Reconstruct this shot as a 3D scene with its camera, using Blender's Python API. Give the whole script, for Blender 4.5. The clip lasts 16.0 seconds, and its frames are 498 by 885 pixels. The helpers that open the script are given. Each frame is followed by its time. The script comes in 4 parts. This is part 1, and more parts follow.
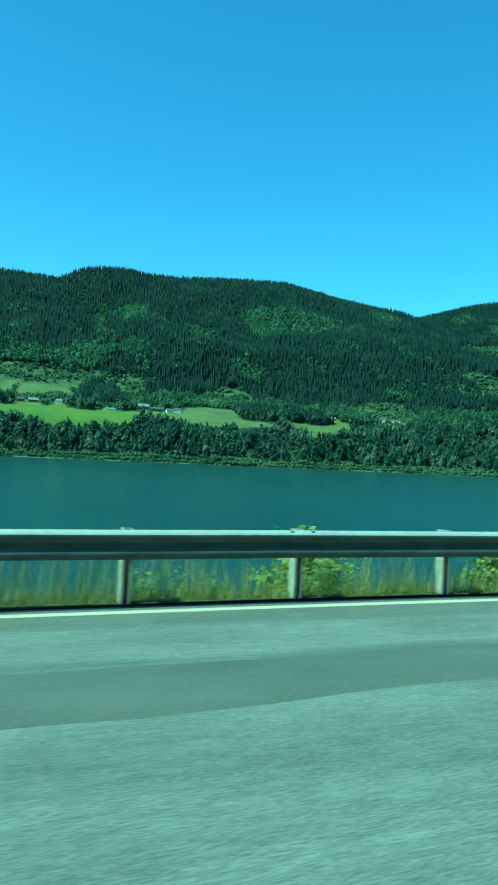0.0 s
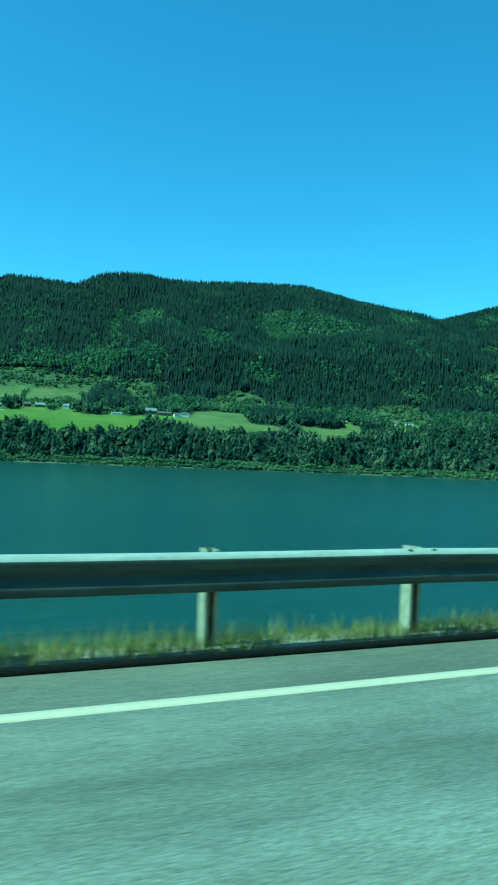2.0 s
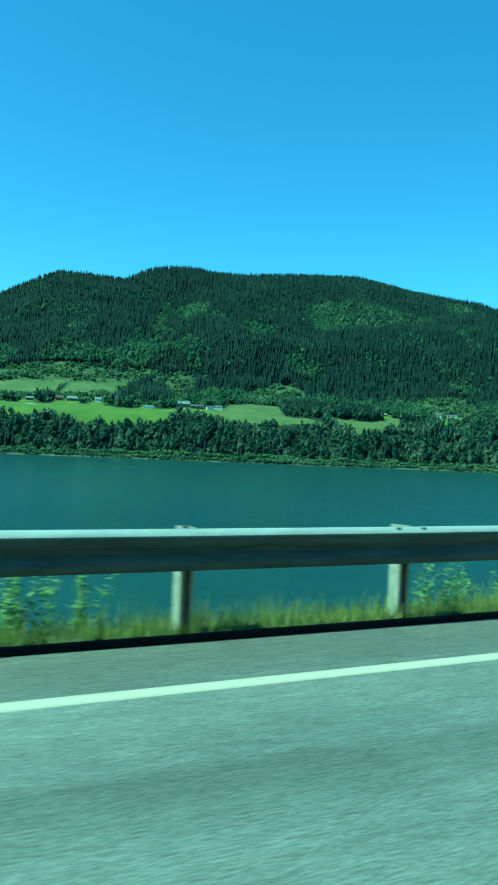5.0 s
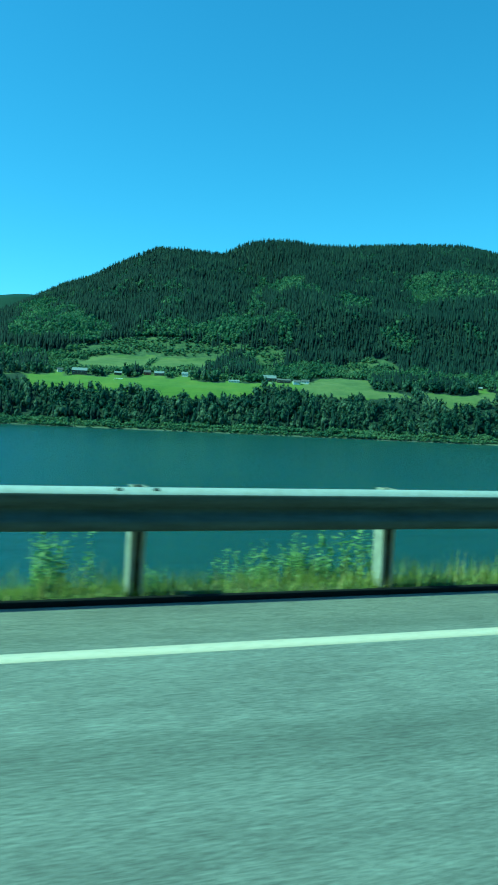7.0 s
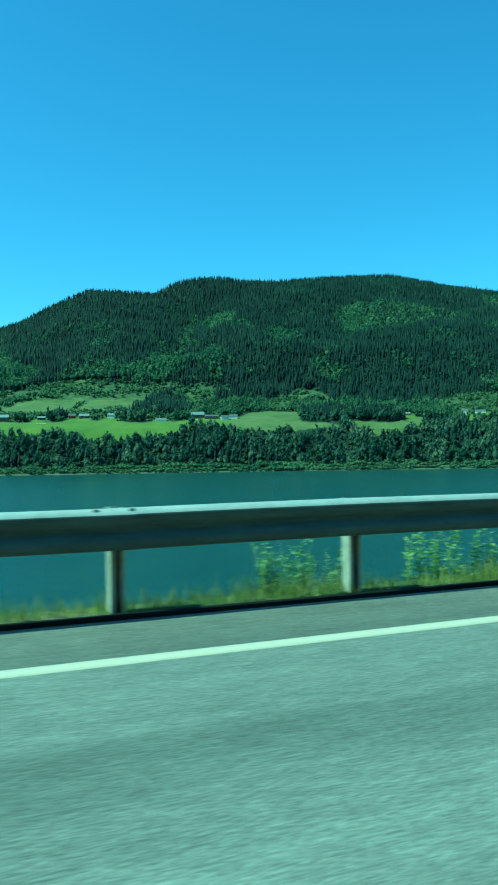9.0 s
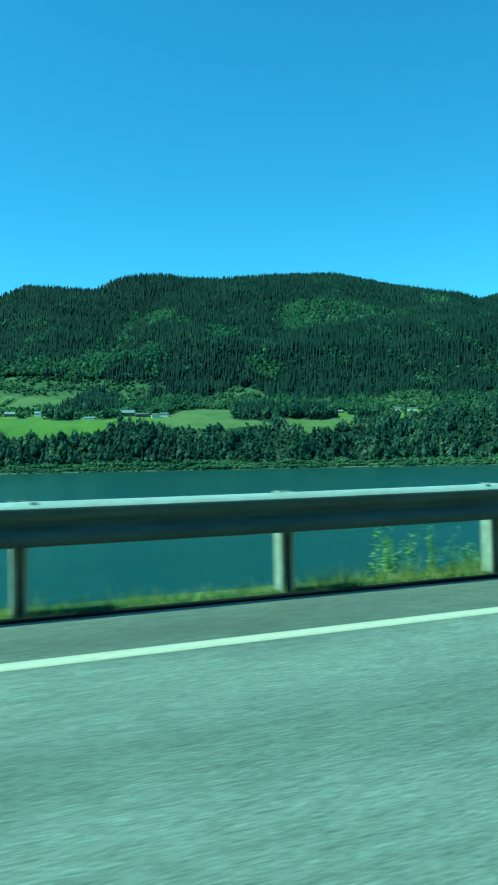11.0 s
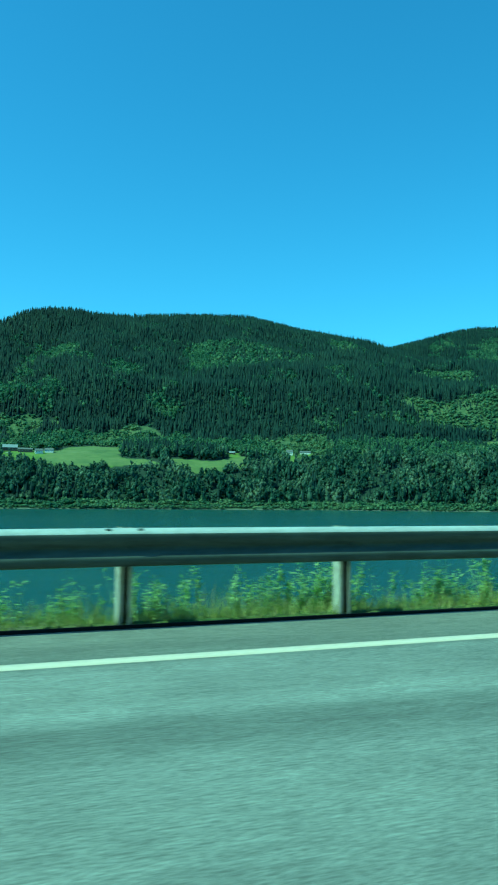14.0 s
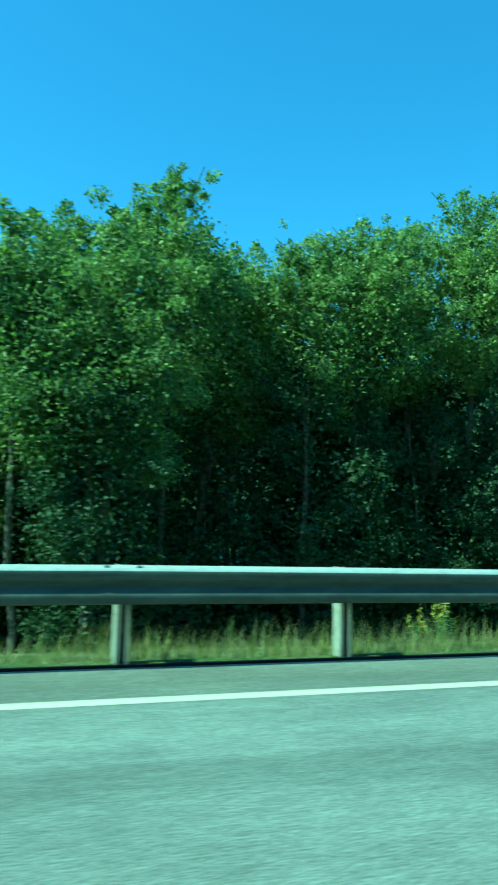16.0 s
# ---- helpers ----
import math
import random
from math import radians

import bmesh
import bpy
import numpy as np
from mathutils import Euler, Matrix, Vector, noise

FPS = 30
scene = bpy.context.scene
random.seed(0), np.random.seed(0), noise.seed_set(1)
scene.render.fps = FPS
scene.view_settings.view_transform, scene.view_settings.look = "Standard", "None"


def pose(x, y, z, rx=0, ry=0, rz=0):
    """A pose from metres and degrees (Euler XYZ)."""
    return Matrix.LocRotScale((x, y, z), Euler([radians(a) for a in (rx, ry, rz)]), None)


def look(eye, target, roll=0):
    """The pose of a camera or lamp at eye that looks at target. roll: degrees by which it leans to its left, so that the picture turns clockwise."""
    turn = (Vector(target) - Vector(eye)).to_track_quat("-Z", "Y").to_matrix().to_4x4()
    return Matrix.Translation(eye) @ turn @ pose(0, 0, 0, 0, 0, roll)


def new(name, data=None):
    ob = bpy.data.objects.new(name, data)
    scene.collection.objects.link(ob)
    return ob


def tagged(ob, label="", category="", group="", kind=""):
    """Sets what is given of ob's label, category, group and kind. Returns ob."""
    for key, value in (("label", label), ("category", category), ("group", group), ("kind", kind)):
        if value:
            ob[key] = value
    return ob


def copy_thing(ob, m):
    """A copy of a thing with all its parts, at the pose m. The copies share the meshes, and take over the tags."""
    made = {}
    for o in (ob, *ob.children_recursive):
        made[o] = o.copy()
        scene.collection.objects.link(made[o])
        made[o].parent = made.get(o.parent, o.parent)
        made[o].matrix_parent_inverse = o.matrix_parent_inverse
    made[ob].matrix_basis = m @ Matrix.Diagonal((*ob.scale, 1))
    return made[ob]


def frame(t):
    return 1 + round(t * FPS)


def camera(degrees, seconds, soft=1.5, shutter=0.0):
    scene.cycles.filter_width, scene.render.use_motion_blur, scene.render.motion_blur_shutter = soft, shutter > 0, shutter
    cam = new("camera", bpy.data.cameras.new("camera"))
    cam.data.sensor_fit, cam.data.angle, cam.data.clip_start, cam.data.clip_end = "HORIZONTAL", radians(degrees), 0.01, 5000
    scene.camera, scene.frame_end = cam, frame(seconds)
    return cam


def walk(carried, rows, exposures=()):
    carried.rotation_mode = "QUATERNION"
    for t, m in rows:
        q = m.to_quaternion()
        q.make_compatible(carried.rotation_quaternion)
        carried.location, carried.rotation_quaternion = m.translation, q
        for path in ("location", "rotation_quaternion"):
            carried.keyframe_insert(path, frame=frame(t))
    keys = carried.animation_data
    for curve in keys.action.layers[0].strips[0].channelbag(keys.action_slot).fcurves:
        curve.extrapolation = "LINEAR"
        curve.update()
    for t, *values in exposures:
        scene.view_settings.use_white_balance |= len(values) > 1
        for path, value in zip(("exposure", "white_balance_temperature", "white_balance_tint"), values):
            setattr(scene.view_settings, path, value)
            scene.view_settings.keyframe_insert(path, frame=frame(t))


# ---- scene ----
cam = camera(35.26, 16.0, 2.0, 0.06)
PATH = [
    (0, pose(-0.123, 0.026, 1.416, 90.51, -2.86, -30.80)),
    (0.5, pose(10.814, -0.977, 1.375, 90.35, -3.19, -30.11)),
    (1, pose(22.809, -2.535, 1.381, 90.45, -2.91, -29.61)),
    (1.5, pose(33.767, -3.734, 1.397, 90.84, -2.69, -29.17)),
    (2, pose(43.455, -4.550, 1.400, 90.78, -2.56, -28.59)),
    (2.5, pose(54.379, -5.285, 1.416, 90.98, -2.22, -27.81)),
    (3, pose(65.447, -5.811, 1.422, 91.16, -2.12, -26.70)),
    (3.5, pose(77.782, -6.070, 1.389, 90.47, -2.64, -25.38)),
    (6, pose(133.422, -4.881, 1.397, 89.82, -2.20, -21.06)),
    (6.5, pose(144.561, -4.319, 1.415, 88.68, -2.51, -18.12)),
    (7, pose(154.601, -3.737, 1.394, 88.07, -2.66, -15.76)),
    (7.5, pose(165.999, -3.015, 1.395, 89.86, -1.80, -16.56)),
    (8, pose(177.324, -2.482, 1.374, 90.66, -0.68, -17.58)),
    (8.5, pose(187.917, -1.913, 1.383, 90.81, 0.19, -18.54)),
    (11, pose(243.179, -1.048, 1.396, 90.61, 0.91, -22.46)),
    (11.5, pose(255.253, -1.487, 1.413, 91.53, 1.00, -24.48)),
    (12, pose(266.596, -2.068, 1.389, 93.61, 0.52, -26.19)),
    (12.5, pose(276.059, -2.785, 1.398, 93.95, 0.53, -27.16)),
    (13, pose(288.688, -3.850, 1.382, 93.80, 0.13, -27.59)),
    (13.5, pose(300.013, -5.139, 1.398, 93.79, -0.59, -27.78)),
    (14, pose(310.053, -6.302, 1.410, 93.58, -0.64, -27.98)),
    (14.5, pose(321.192, -7.824, 1.409, 94.04, -0.80, -28.79)),
    (15, pose(332.292, -9.323, 1.398, 95.58, -1.03, -29.23)),
    (15.5, pose(342.636, -10.775, 1.402, 96.73, -0.94, -28.78)),
    (16, pose(353.579, -12.260, 1.399, 96.83, -1.59, -28.78)),
]
EXPOSURES = [(t, e, 4600, -80) for t, e in ((0, 0.56), (0.8, 0.46), (3.5, 0.48), (6, 0.58), (6.5, 0.60), (6.95, 0.44), (8.5, 0.47), (15.5, 0.46), (16, 0.88))]
walk(cam, PATH, EXPOSURES)

# ---- daylight ----
SUN_WAY = Vector((-0.999, 0.035, 0.0)).normalized()
SUN_UP = radians(52)
world = bpy.data.worlds.new("sky")
scene.world = world
world.use_nodes = True
wn = world.node_tree.nodes
sky = wn.new("ShaderNodeTexSky")
sky.sky_type = 'NISHITA'
sky.sun_disc = False
sky.sun_elevation = SUN_UP
sky.sun_rotation = math.atan2(SUN_WAY.x, SUN_WAY.y)
sky.air_density, sky.dust_density, sky.ozone_density = 1.0, 0.3, 2.5
wn["Background"].inputs["Strength"].default_value = 0.115
deep = wn.new("ShaderNodeMix")
deep.data_type, deep.blend_type = 'RGBA', 'MULTIPLY'
deep.inputs[0].default_value = 1.0
deep.inputs[7].default_value = (0.97, 0.97, 1.37, 1)
world.node_tree.links.new(sky.outputs["Color"], deep.inputs[6])
world.node_tree.links.new(deep.outputs[2], wn["Background"].inputs["Color"])
sun_data = bpy.data.lights.new("sun", 'SUN')
sun_data.energy, sun_data.angle, sun_data.color = 5.0, radians(0.5), (1.0, 0.91, 0.74)
sun = new("sun", sun_data)
sun.matrix_basis = look((0, 0, 50), Vector((0, 0, 50)) - SUN_WAY * math.cos(SUN_UP) - Vector((0, 0, math.sin(SUN_UP))))

# ---- materials ----
rng = np.random.default_rng(7)


def material(name, rough=0.8, metal=0.0):
    m = bpy.data.materials.new(name)
    m.use_nodes = True
    b = m.node_tree.nodes["Principled BSDF"]
    b.inputs["Roughness"].default_value, b.inputs["Metallic"].default_value = rough, metal
    return m, m.node_tree.nodes, m.node_tree.links, b


def coords(n, l, scale=(1, 1, 1), space="Object"):
    tc, mp = n.new("ShaderNodeTexCoord"), n.new("ShaderNodeMapping")
    mp.inputs["Scale"].default_value = scale
    l.new(tc.outputs[space], mp.inputs["Vector"])
    return mp.outputs["Vector"]


def fuzz(n, l, vec, scale, detail=4.0, rough=0.6):
    t = n.new("ShaderNodeTexNoise")
    t.inputs["Scale"].default_value, t.inputs["Detail"].default_value, t.inputs["Roughness"].default_value = scale, detail, rough
    l.new(vec, t.inputs["Vector"])
    return t.outputs["Fac"]


def ramp(n, l, fac, stops):
    r = n.new("ShaderNodeValToRGB")
    while len(r.color_ramp.elements) < len(stops):
        r.color_ramp.elements.new(0.5)
    for e, (p, c) in zip(r.color_ramp.elements, stops):
        e.position, e.color = p, (*c, 1)
    l.new(fac, r.inputs["Fac"])
    return r.outputs["Color"]


def mix(n, l, fac, a, b, mode='MIX'):
    x = n.new("ShaderNodeMix")
    x.data_type, x.blend_type = 'RGBA', mode
    for s, v in (("Factor", fac), ("A", a), ("B", b)):
        k = [i for i in x.inputs if i.name == s and i.enabled][0]
        if isinstance(v, (int, float)):
            k.default_value = v
        elif isinstance(v, tuple):
            k.default_value = (*v, 1)
        else:
            l.new(v, k)
    return [o for o in x.outputs if o.enabled][0]


def bump(n, l, b, height, strength, distance):
    k = n.new("ShaderNodeBump")
    k.inputs["Strength"].default_value, k.inputs["Distance"].default_value = strength, distance
    l.new(height, k.inputs["Height"])
    l.new(k.outputs["Normal"], b.inputs["Normal"])


def asphalt_material():
    m, n, l, b = material("asphalt", 0.85)
    uv = coords(n, l, (1, 1, 1), "UV")
    streak = coords(n, l, (0.08, 1.3, 1), "UV")
    c = ramp(n, l, fuzz(n, l, streak, 1.0, 5), [(0.3, (0.130, 0.136, 0.137)), (0.7, (0.196, 0.205, 0.205))])
    blot = coords(n, l, (0.45, 0.8, 1), "UV")
    c = mix(n, l, 0.5, c, ramp(n, l, fuzz(n, l, blot, 1.3, 6), [(0.35, (0.62, 0.62, 0.62)), (0.66, (1.22, 1.22, 1.2))]), 'MULTIPLY')
    grain = fuzz(n, l, coords(n, l, (0.55, 1, 1), "UV"), 60, 3, 0.75)
    stone = fuzz(n, l, coords(n, l, (0.3, 1, 1), "UV"), 16, 4, 0.7)
    c = mix(n, l, 0.8, c, ramp(n, l, grain, [(0.38, (0.5, 0.5, 0.5)), (0.62, (1.5, 1.5, 1.48))]), 'MULTIPLY')
    c = mix(n, l, 0.6, c, ramp(n, l, stone, [(0.35, (0.65, 0.65, 0.65)), (0.65, (1.2, 1.2, 1.2))]), 'MULTIPLY')
    sep = n.new("ShaderNodeSeparateXYZ")
    l.new(uv, sep.inputs[0])
    tracks = n.new("ShaderNodeMath")
    tracks.operation = 'MULTIPLY'
    tracks.inputs[1].default_value = 0.2
    l.new(sep.outputs["Y"], tracks.inputs[0])
    wander = n.new("ShaderNodeMath")
    wander.operation = 'MULTIPLY_ADD'
    wander.inputs[1].default_value = 0.075
    l.new(fuzz(n, l, coords(n, l, (0.22, 0.9, 1), "UV"), 1.0, 5, 0.65), wander.inputs[0])
    l.new(tracks.outputs[0], wander.inputs[2])
    edge = n.new("ShaderNodeMath")
    edge.operation = 'SUBTRACT'
    edge.inputs[1].default_value = 0.0375
    l.new(wander.outputs[0], edge.inputs[0])
    worn = ramp(n, l, edge.outputs[0], [(0.24, (1.03, 1.03, 1.03)), (0.33, (1.08, 1.08, 1.07)), (0.43, (1.06, 1.06, 1.06)), (0.46, (0.78, 0.79, 0.78)), (0.53, (0.84, 0.85, 0.84)), (0.57, (1.02, 1.02, 1.02)), (0.66, (1.10, 1.10, 1.09)), (0.8, (0.95, 0.95, 0.95))])
    c = mix(n, l, 1.0, c, worn, 'MULTIPLY')
    c = mix(n, l, 1.0, c, ramp(n, l, tracks.outputs[0], [(0.0, (0.86, 0.82, 0.74)), (0.1, (0.82, 0.79, 0.72)), (0.18, (0.74, 0.73, 0.68)), (0.215, (0.80, 0.79, 0.76)), (0.235, (1.0, 1.0, 1.0))]), 'MULTIPLY')
    l.new(c, b.inputs["Base Color"])
    bump(n, l, b, grain, 0.5, 0.01)
    return m


def old_asphalt_material():
    m, n, l, b = material("old_asphalt", 0.85)
    v = coords(n, l, (0.5, 1, 1), "UV")
    c = ramp(n, l, fuzz(n, l, v, 1.2, 6, 0.7), [(0.3, (0.084, 0.088, 0.084)), (0.7, (0.118, 0.124, 0.118))])
    grain = fuzz(n, l, v, 55, 3, 0.75)
    c = mix(n, l, 0.7, c, ramp(n, l, grain, [(0.36, (0.6, 0.6, 0.6)), (0.64, (1.35, 1.35, 1.33))]), 'MULTIPLY')
    l.new(c, b.inputs["Base Color"])
    bump(n, l, b, grain, 0.5, 0.01)
    return m


def kerb_material():
    m, n, l, b = material("shaded_kerb_and_tar", 0.9)
    b.inputs["Specular IOR Level"].default_value = 0.12
    v = coords(n, l)
    # Asphalt taken near black: shade under the rail is put into the colour.
    l.new(ramp(n, l, fuzz(n, l, v, 25), [(0.3, (0.004, 0.0045, 0.005)), (0.75, (0.011, 0.012, 0.013))]), b.inputs["Base Color"])
    bump(n, l, b, fuzz(n, l, v, 60), 0.7, 0.01)
    return m


def paint_material():
    m, n, l, b = material("road_paint", 0.6)
    v = coords(n, l)
    l.new(ramp(n, l, fuzz(n, l, v, 30, 6, 0.75), [(0.28, (0.37, 0.33, 0.29)), (0.5, (0.55, 0.49, 0.43))]), b.inputs["Base Color"])
    bump(n, l, b, fuzz(n, l, v, 80), 0.3, 0.004)
    return m


def steel_material(name, dark, light, rough, metal):
    m, n, l, b = material(name, rough, metal)
    v = coords(n, l, (0.6, 4, 4))
    c = ramp(n, l, fuzz(n, l, v, 3, 6), [(0.3, dark), (0.7, light)])
    c = mix(n, l, 0.35, c, ramp(n, l, fuzz(n, l, coords(n, l), 14, 5, 0.7), [(0.35, (0.6, 0.58, 0.55)), (0.62, (1.05, 1.05, 1.05))]), 'MULTIPLY')
    l.new(c, b.inputs["Base Color"])
    bump(n, l, b, fuzz(n, l, coords(n, l), 40), 0.08, 0.003)
    return m


def leaf_material(name, dark, light, patch=0.3, glow=0.35, gloss=0.12):
    """Foliage: tint by leaf and by patch, with light that passes through."""
    m, n, l, b = material(name, 0.55)
    b.inputs["Specular IOR Level"].default_value = gloss
    isl = n.new("ShaderNodeNewGeometry").outputs["Random Per Island"]
    c = ramp(n, l, isl, [(0.0, dark), (1.0, light)])
    geo = n.new("ShaderNodeNewGeometry").outputs["Position"]
    c = mix(n, l, 0.7, c, ramp(n, l, fuzz(n, l, geo, patch, 4), [(0.3, (0.55, 0.62, 0.6)), (0.7, (1.3, 1.25, 1.0))]), 'MULTIPLY')
    l.new(c, b.inputs["Base Color"])
    t = n.new("ShaderNodeBsdfTranslucent")
    l.new(mix(n, l, 1.0, c, (1.05, 1.2, 0.65), 'MULTIPLY'), t.inputs["Color"])
    s = n.new("ShaderNodeMixShader")
    s.inputs[0].default_value = glow
    l.new(b.outputs[0], s.inputs[1])
    l.new(t.outputs[0], s.inputs[2])
    l.new(s.outputs[0], n["Material Output"].inputs["Surface"])
    return m


def wood_material(name, stops, patch, glow):
    """Far trees: a tint for each tree, a little change from bough to bough, and slow patches over the hillside."""
    m, n, l, b = material(name, 0.7)
    b.inputs["Specular IOR Level"].default_value = 0.1
    at = n.new("ShaderNodeAttribute")
    at.attribute_name = "tint"
    c = ramp(n, l, at.outputs["Fac"], stops)
    geo = n.new("ShaderNodeNewGeometry")
    c = mix(n, l, 1.0, c, ramp(n, l, geo.outputs["Random Per Island"], [(0.0, (0.78, 0.8, 0.82)), (1.0, (1.22, 1.2, 1.12))]), 'MULTIPLY')
    c = mix(n, l, 0.7, c, ramp(n, l, fuzz(n, l, geo.outputs["Position"], patch, 4), [(0.3, (0.7, 0.76, 0.8)), (0.7, (1.25, 1.2, 1.1))]), 'MULTIPLY')
    l.new(c, b.inputs["Base Color"])
    t = n.new("ShaderNodeBsdfTranslucent")
    l.new(mix(n, l, 1.0, c, (1.05, 1.2, 0.7), 'MULTIPLY'), t.inputs["Color"])
    s = n.new("ShaderNodeMixShader")
    s.inputs[0].default_value = glow
    l.new(b.outputs[0], s.inputs[1])
    l.new(t.outputs[0], s.inputs[2])
    l.new(s.outputs[0], n["Material Output"].inputs["Surface"])
    return m


def bark_material():
    m, n, l, b = material("bark", 0.9)
    v = coords(n, l, (3, 3, 9))
    l.new(ramp(n, l, fuzz(n, l, v, 1.5, 6), [(0.35, (0.045, 0.04, 0.035)), (0.62, (0.17, 0.16, 0.14))]), b.inputs["Base Color"])
    bump(n, l, b, fuzz(n, l, v, 4), 0.6, 0.03)
    return m


def soil_material():
    """Verge: gravel, dry grass and green patches."""
    m, n, l, b = material("verge_soil", 0.95)
    v = coords(n, l)
    g = ramp(n, l, fuzz(n, l, v, 1.1, 5), [(0.3, (0.18, 0.17, 0.12)), (0.45, (0.10, 0.12, 0.035)), (0.7, (0.05, 0.085, 0.02))])
    g = mix(n, l, 0.5, g, ramp(n, l, fuzz(n, l, v, 40, 4, 0.7), [(0.3, (0.5, 0.5, 0.5)), (0.7, (1.35, 1.35, 1.3))]), 'MULTIPLY')
    l.new(g, b.inputs["Base Color"])
    bump(n, l, b, fuzz(n, l, v, 30), 0.8, 0.04)
    return m


def gravel_material():
    m, n, l, b = material("gravel", 0.95)
    v = coords(n, l)
    g = ramp(n, l, fuzz(n, l, v, 18, 5, 0.7), [(0.3, (0.11, 0.11, 0.085)), (0.7, (0.36, 0.34, 0.27))])
    l.new(g, b.inputs["Base Color"])
    bump(n, l, b, fuzz(n, l, v, 35), 0.9, 0.03)
    return m


def hill_material():
    """Forest floor, with hay meadows where the attribute says so, and a stony shore."""
    m, n, l, b = material("hillside", 0.95)
    geo = n.new("ShaderNodeNewGeometry").outputs["Position"]
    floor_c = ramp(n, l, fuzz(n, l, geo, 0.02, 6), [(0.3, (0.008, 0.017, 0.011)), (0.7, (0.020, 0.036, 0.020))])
    rough_c = ramp(n, l, fuzz(n, l, geo, 0.07, 7, 0.75), [(0.34, (0.026, 0.044, 0.018)), (0.5, (0.058, 0.084, 0.030)), (0.66, (0.105, 0.122, 0.046))])
    field_c = ramp(n, l, fuzz(n, l, geo, 0.018, 7, 0.75), [(0.3, (0.078, 0.122, 0.014)), (0.55, (0.112, 0.155, 0.020)), (0.75, (0.155, 0.178, 0.032))])
    hay_c = ramp(n, l, fuzz(n, l, geo, 0.022, 7, 0.75), [(0.3, (0.058, 0.084, 0.024)), (0.5, (0.098, 0.124, 0.036)), (0.72, (0.150, 0.164, 0.058))])
    rows = n.new("ShaderNodeMapping")
    rows.inputs["Rotation"].default_value, rows.inputs["Scale"].default_value = (0, 0, 0.5), (0.012, 0.16, 1)
    l.new(geo, rows.inputs["Vector"])
    swath = ramp(n, l, fuzz(n, l, rows.outputs["Vector"], 1.0, 3), [(0.35, (0.86, 0.88, 0.86)), (0.65, (1.1, 1.08, 1.1))])
    hay = n.new("ShaderNodeAttribute")
    hay.attribute_name = "hay"
    field_c = mix(n, l, 1.0, mix(n, l, hay.outputs["Fac"], field_c, hay_c), swath, 'MULTIPLY')
    at = n.new("ShaderNodeAttribute")
    at.attribute_name = "meadow"
    scrub = n.new("ShaderNodeAttribute")
    scrub.attribute_name = "scrub"
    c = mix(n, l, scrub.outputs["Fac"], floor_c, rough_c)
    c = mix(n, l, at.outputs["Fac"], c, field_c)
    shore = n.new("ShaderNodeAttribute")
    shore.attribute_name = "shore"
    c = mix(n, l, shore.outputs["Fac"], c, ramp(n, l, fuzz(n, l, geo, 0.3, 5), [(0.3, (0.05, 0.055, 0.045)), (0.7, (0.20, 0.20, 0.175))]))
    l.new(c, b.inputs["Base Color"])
    return m


def water_material():
    m, n, l, b = material("lake_water", 0.2)
    geo = n.new("ShaderNodeNewGeometry").outputs["Position"]
    c = ramp(n, l, fuzz(n, l, geo, 0.006, 4), [(0.3, (0.025, 0.051, 0.049)), (0.7, (0.033, 0.064, 0.061))])
    # Streaks in the base colour stand in for reflections off wind ripples.
    wind = n.new("ShaderNodeMapping")
    wind.inputs["Scale"].default_value = (0.02, 0.22, 1)
    l.new(geo, wind.inputs["Vector"])
    c = mix(n, l, 1.0, c, ramp(n, l, fuzz(n, l, wind.outputs["Vector"], 1.0, 6, 0.7), [(0.35, (0.84, 0.86, 0.86)), (0.65, (1.16, 1.14, 1.14))]), 'MULTIPLY')
    l.new(c, b.inputs["Base Color"])
    b.inputs["IOR"].default_value = 1.33
    mp = n.new("ShaderNodeMapping")
    mp.inputs["Scale"].default_value = (0.14, 0.75, 1)
    l.new(geo, mp.inputs["Vector"])
    h = mix(n, l, 0.5, fuzz(n, l, mp.outputs["Vector"], 0.7, 5, 0.65), fuzz(n, l, mp.outputs["Vector"], 0.08, 4, 0.6))
    bump(n, l, b, h, 1.0, 0.9)
    return m


def plain_material(name, dark, light, rough=0.7, scale=3.0):
    m, n, l, b = material(name, rough)
    l.new(ramp(n, l, fuzz(n, l, coords(n, l), scale, 5), [(0.3, dark), (0.7, light)]), b.inputs["Base Color"])
    return m


ASPHALT, OLD_ASPHALT, KERB, PAINT = asphalt_material(), old_asphalt_material(), kerb_material(), paint_material()
# Beam colour is darkened for the shade on its road face.
BEAM = steel_material("galvanised_beam_shaded", (0.048, 0.056, 0.055), (0.092, 0.106, 0.103), 0.5, 0.0)
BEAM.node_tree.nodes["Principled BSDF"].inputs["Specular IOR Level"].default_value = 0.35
# Top edge colour is lightened to stand for sun on it.
SUNLIT_STEEL = steel_material("sunlit_top_edge", (0.46, 0.47, 0.47), (0.60, 0.61, 0.61), 0.42, 0.3)
POST = steel_material("galvanised_post", (0.26, 0.26, 0.23), (0.44, 0.43, 0.38), 0.7, 0.05)
BOLT = steel_material("bolt_steel", (0.028, 0.036, 0.038), (0.07, 0.084, 0.088), 0.6, 0.2)
SOIL, GRAVEL, HILL, WATER, BARK = soil_material(), gravel_material(), hill_material(), water_material(), bark_material()
LEAF = leaf_material("birch_leaves", (0.11, 0.150, 0.048), (0.42, 0.45, 0.16), 0.5, 0.38, 0.35)
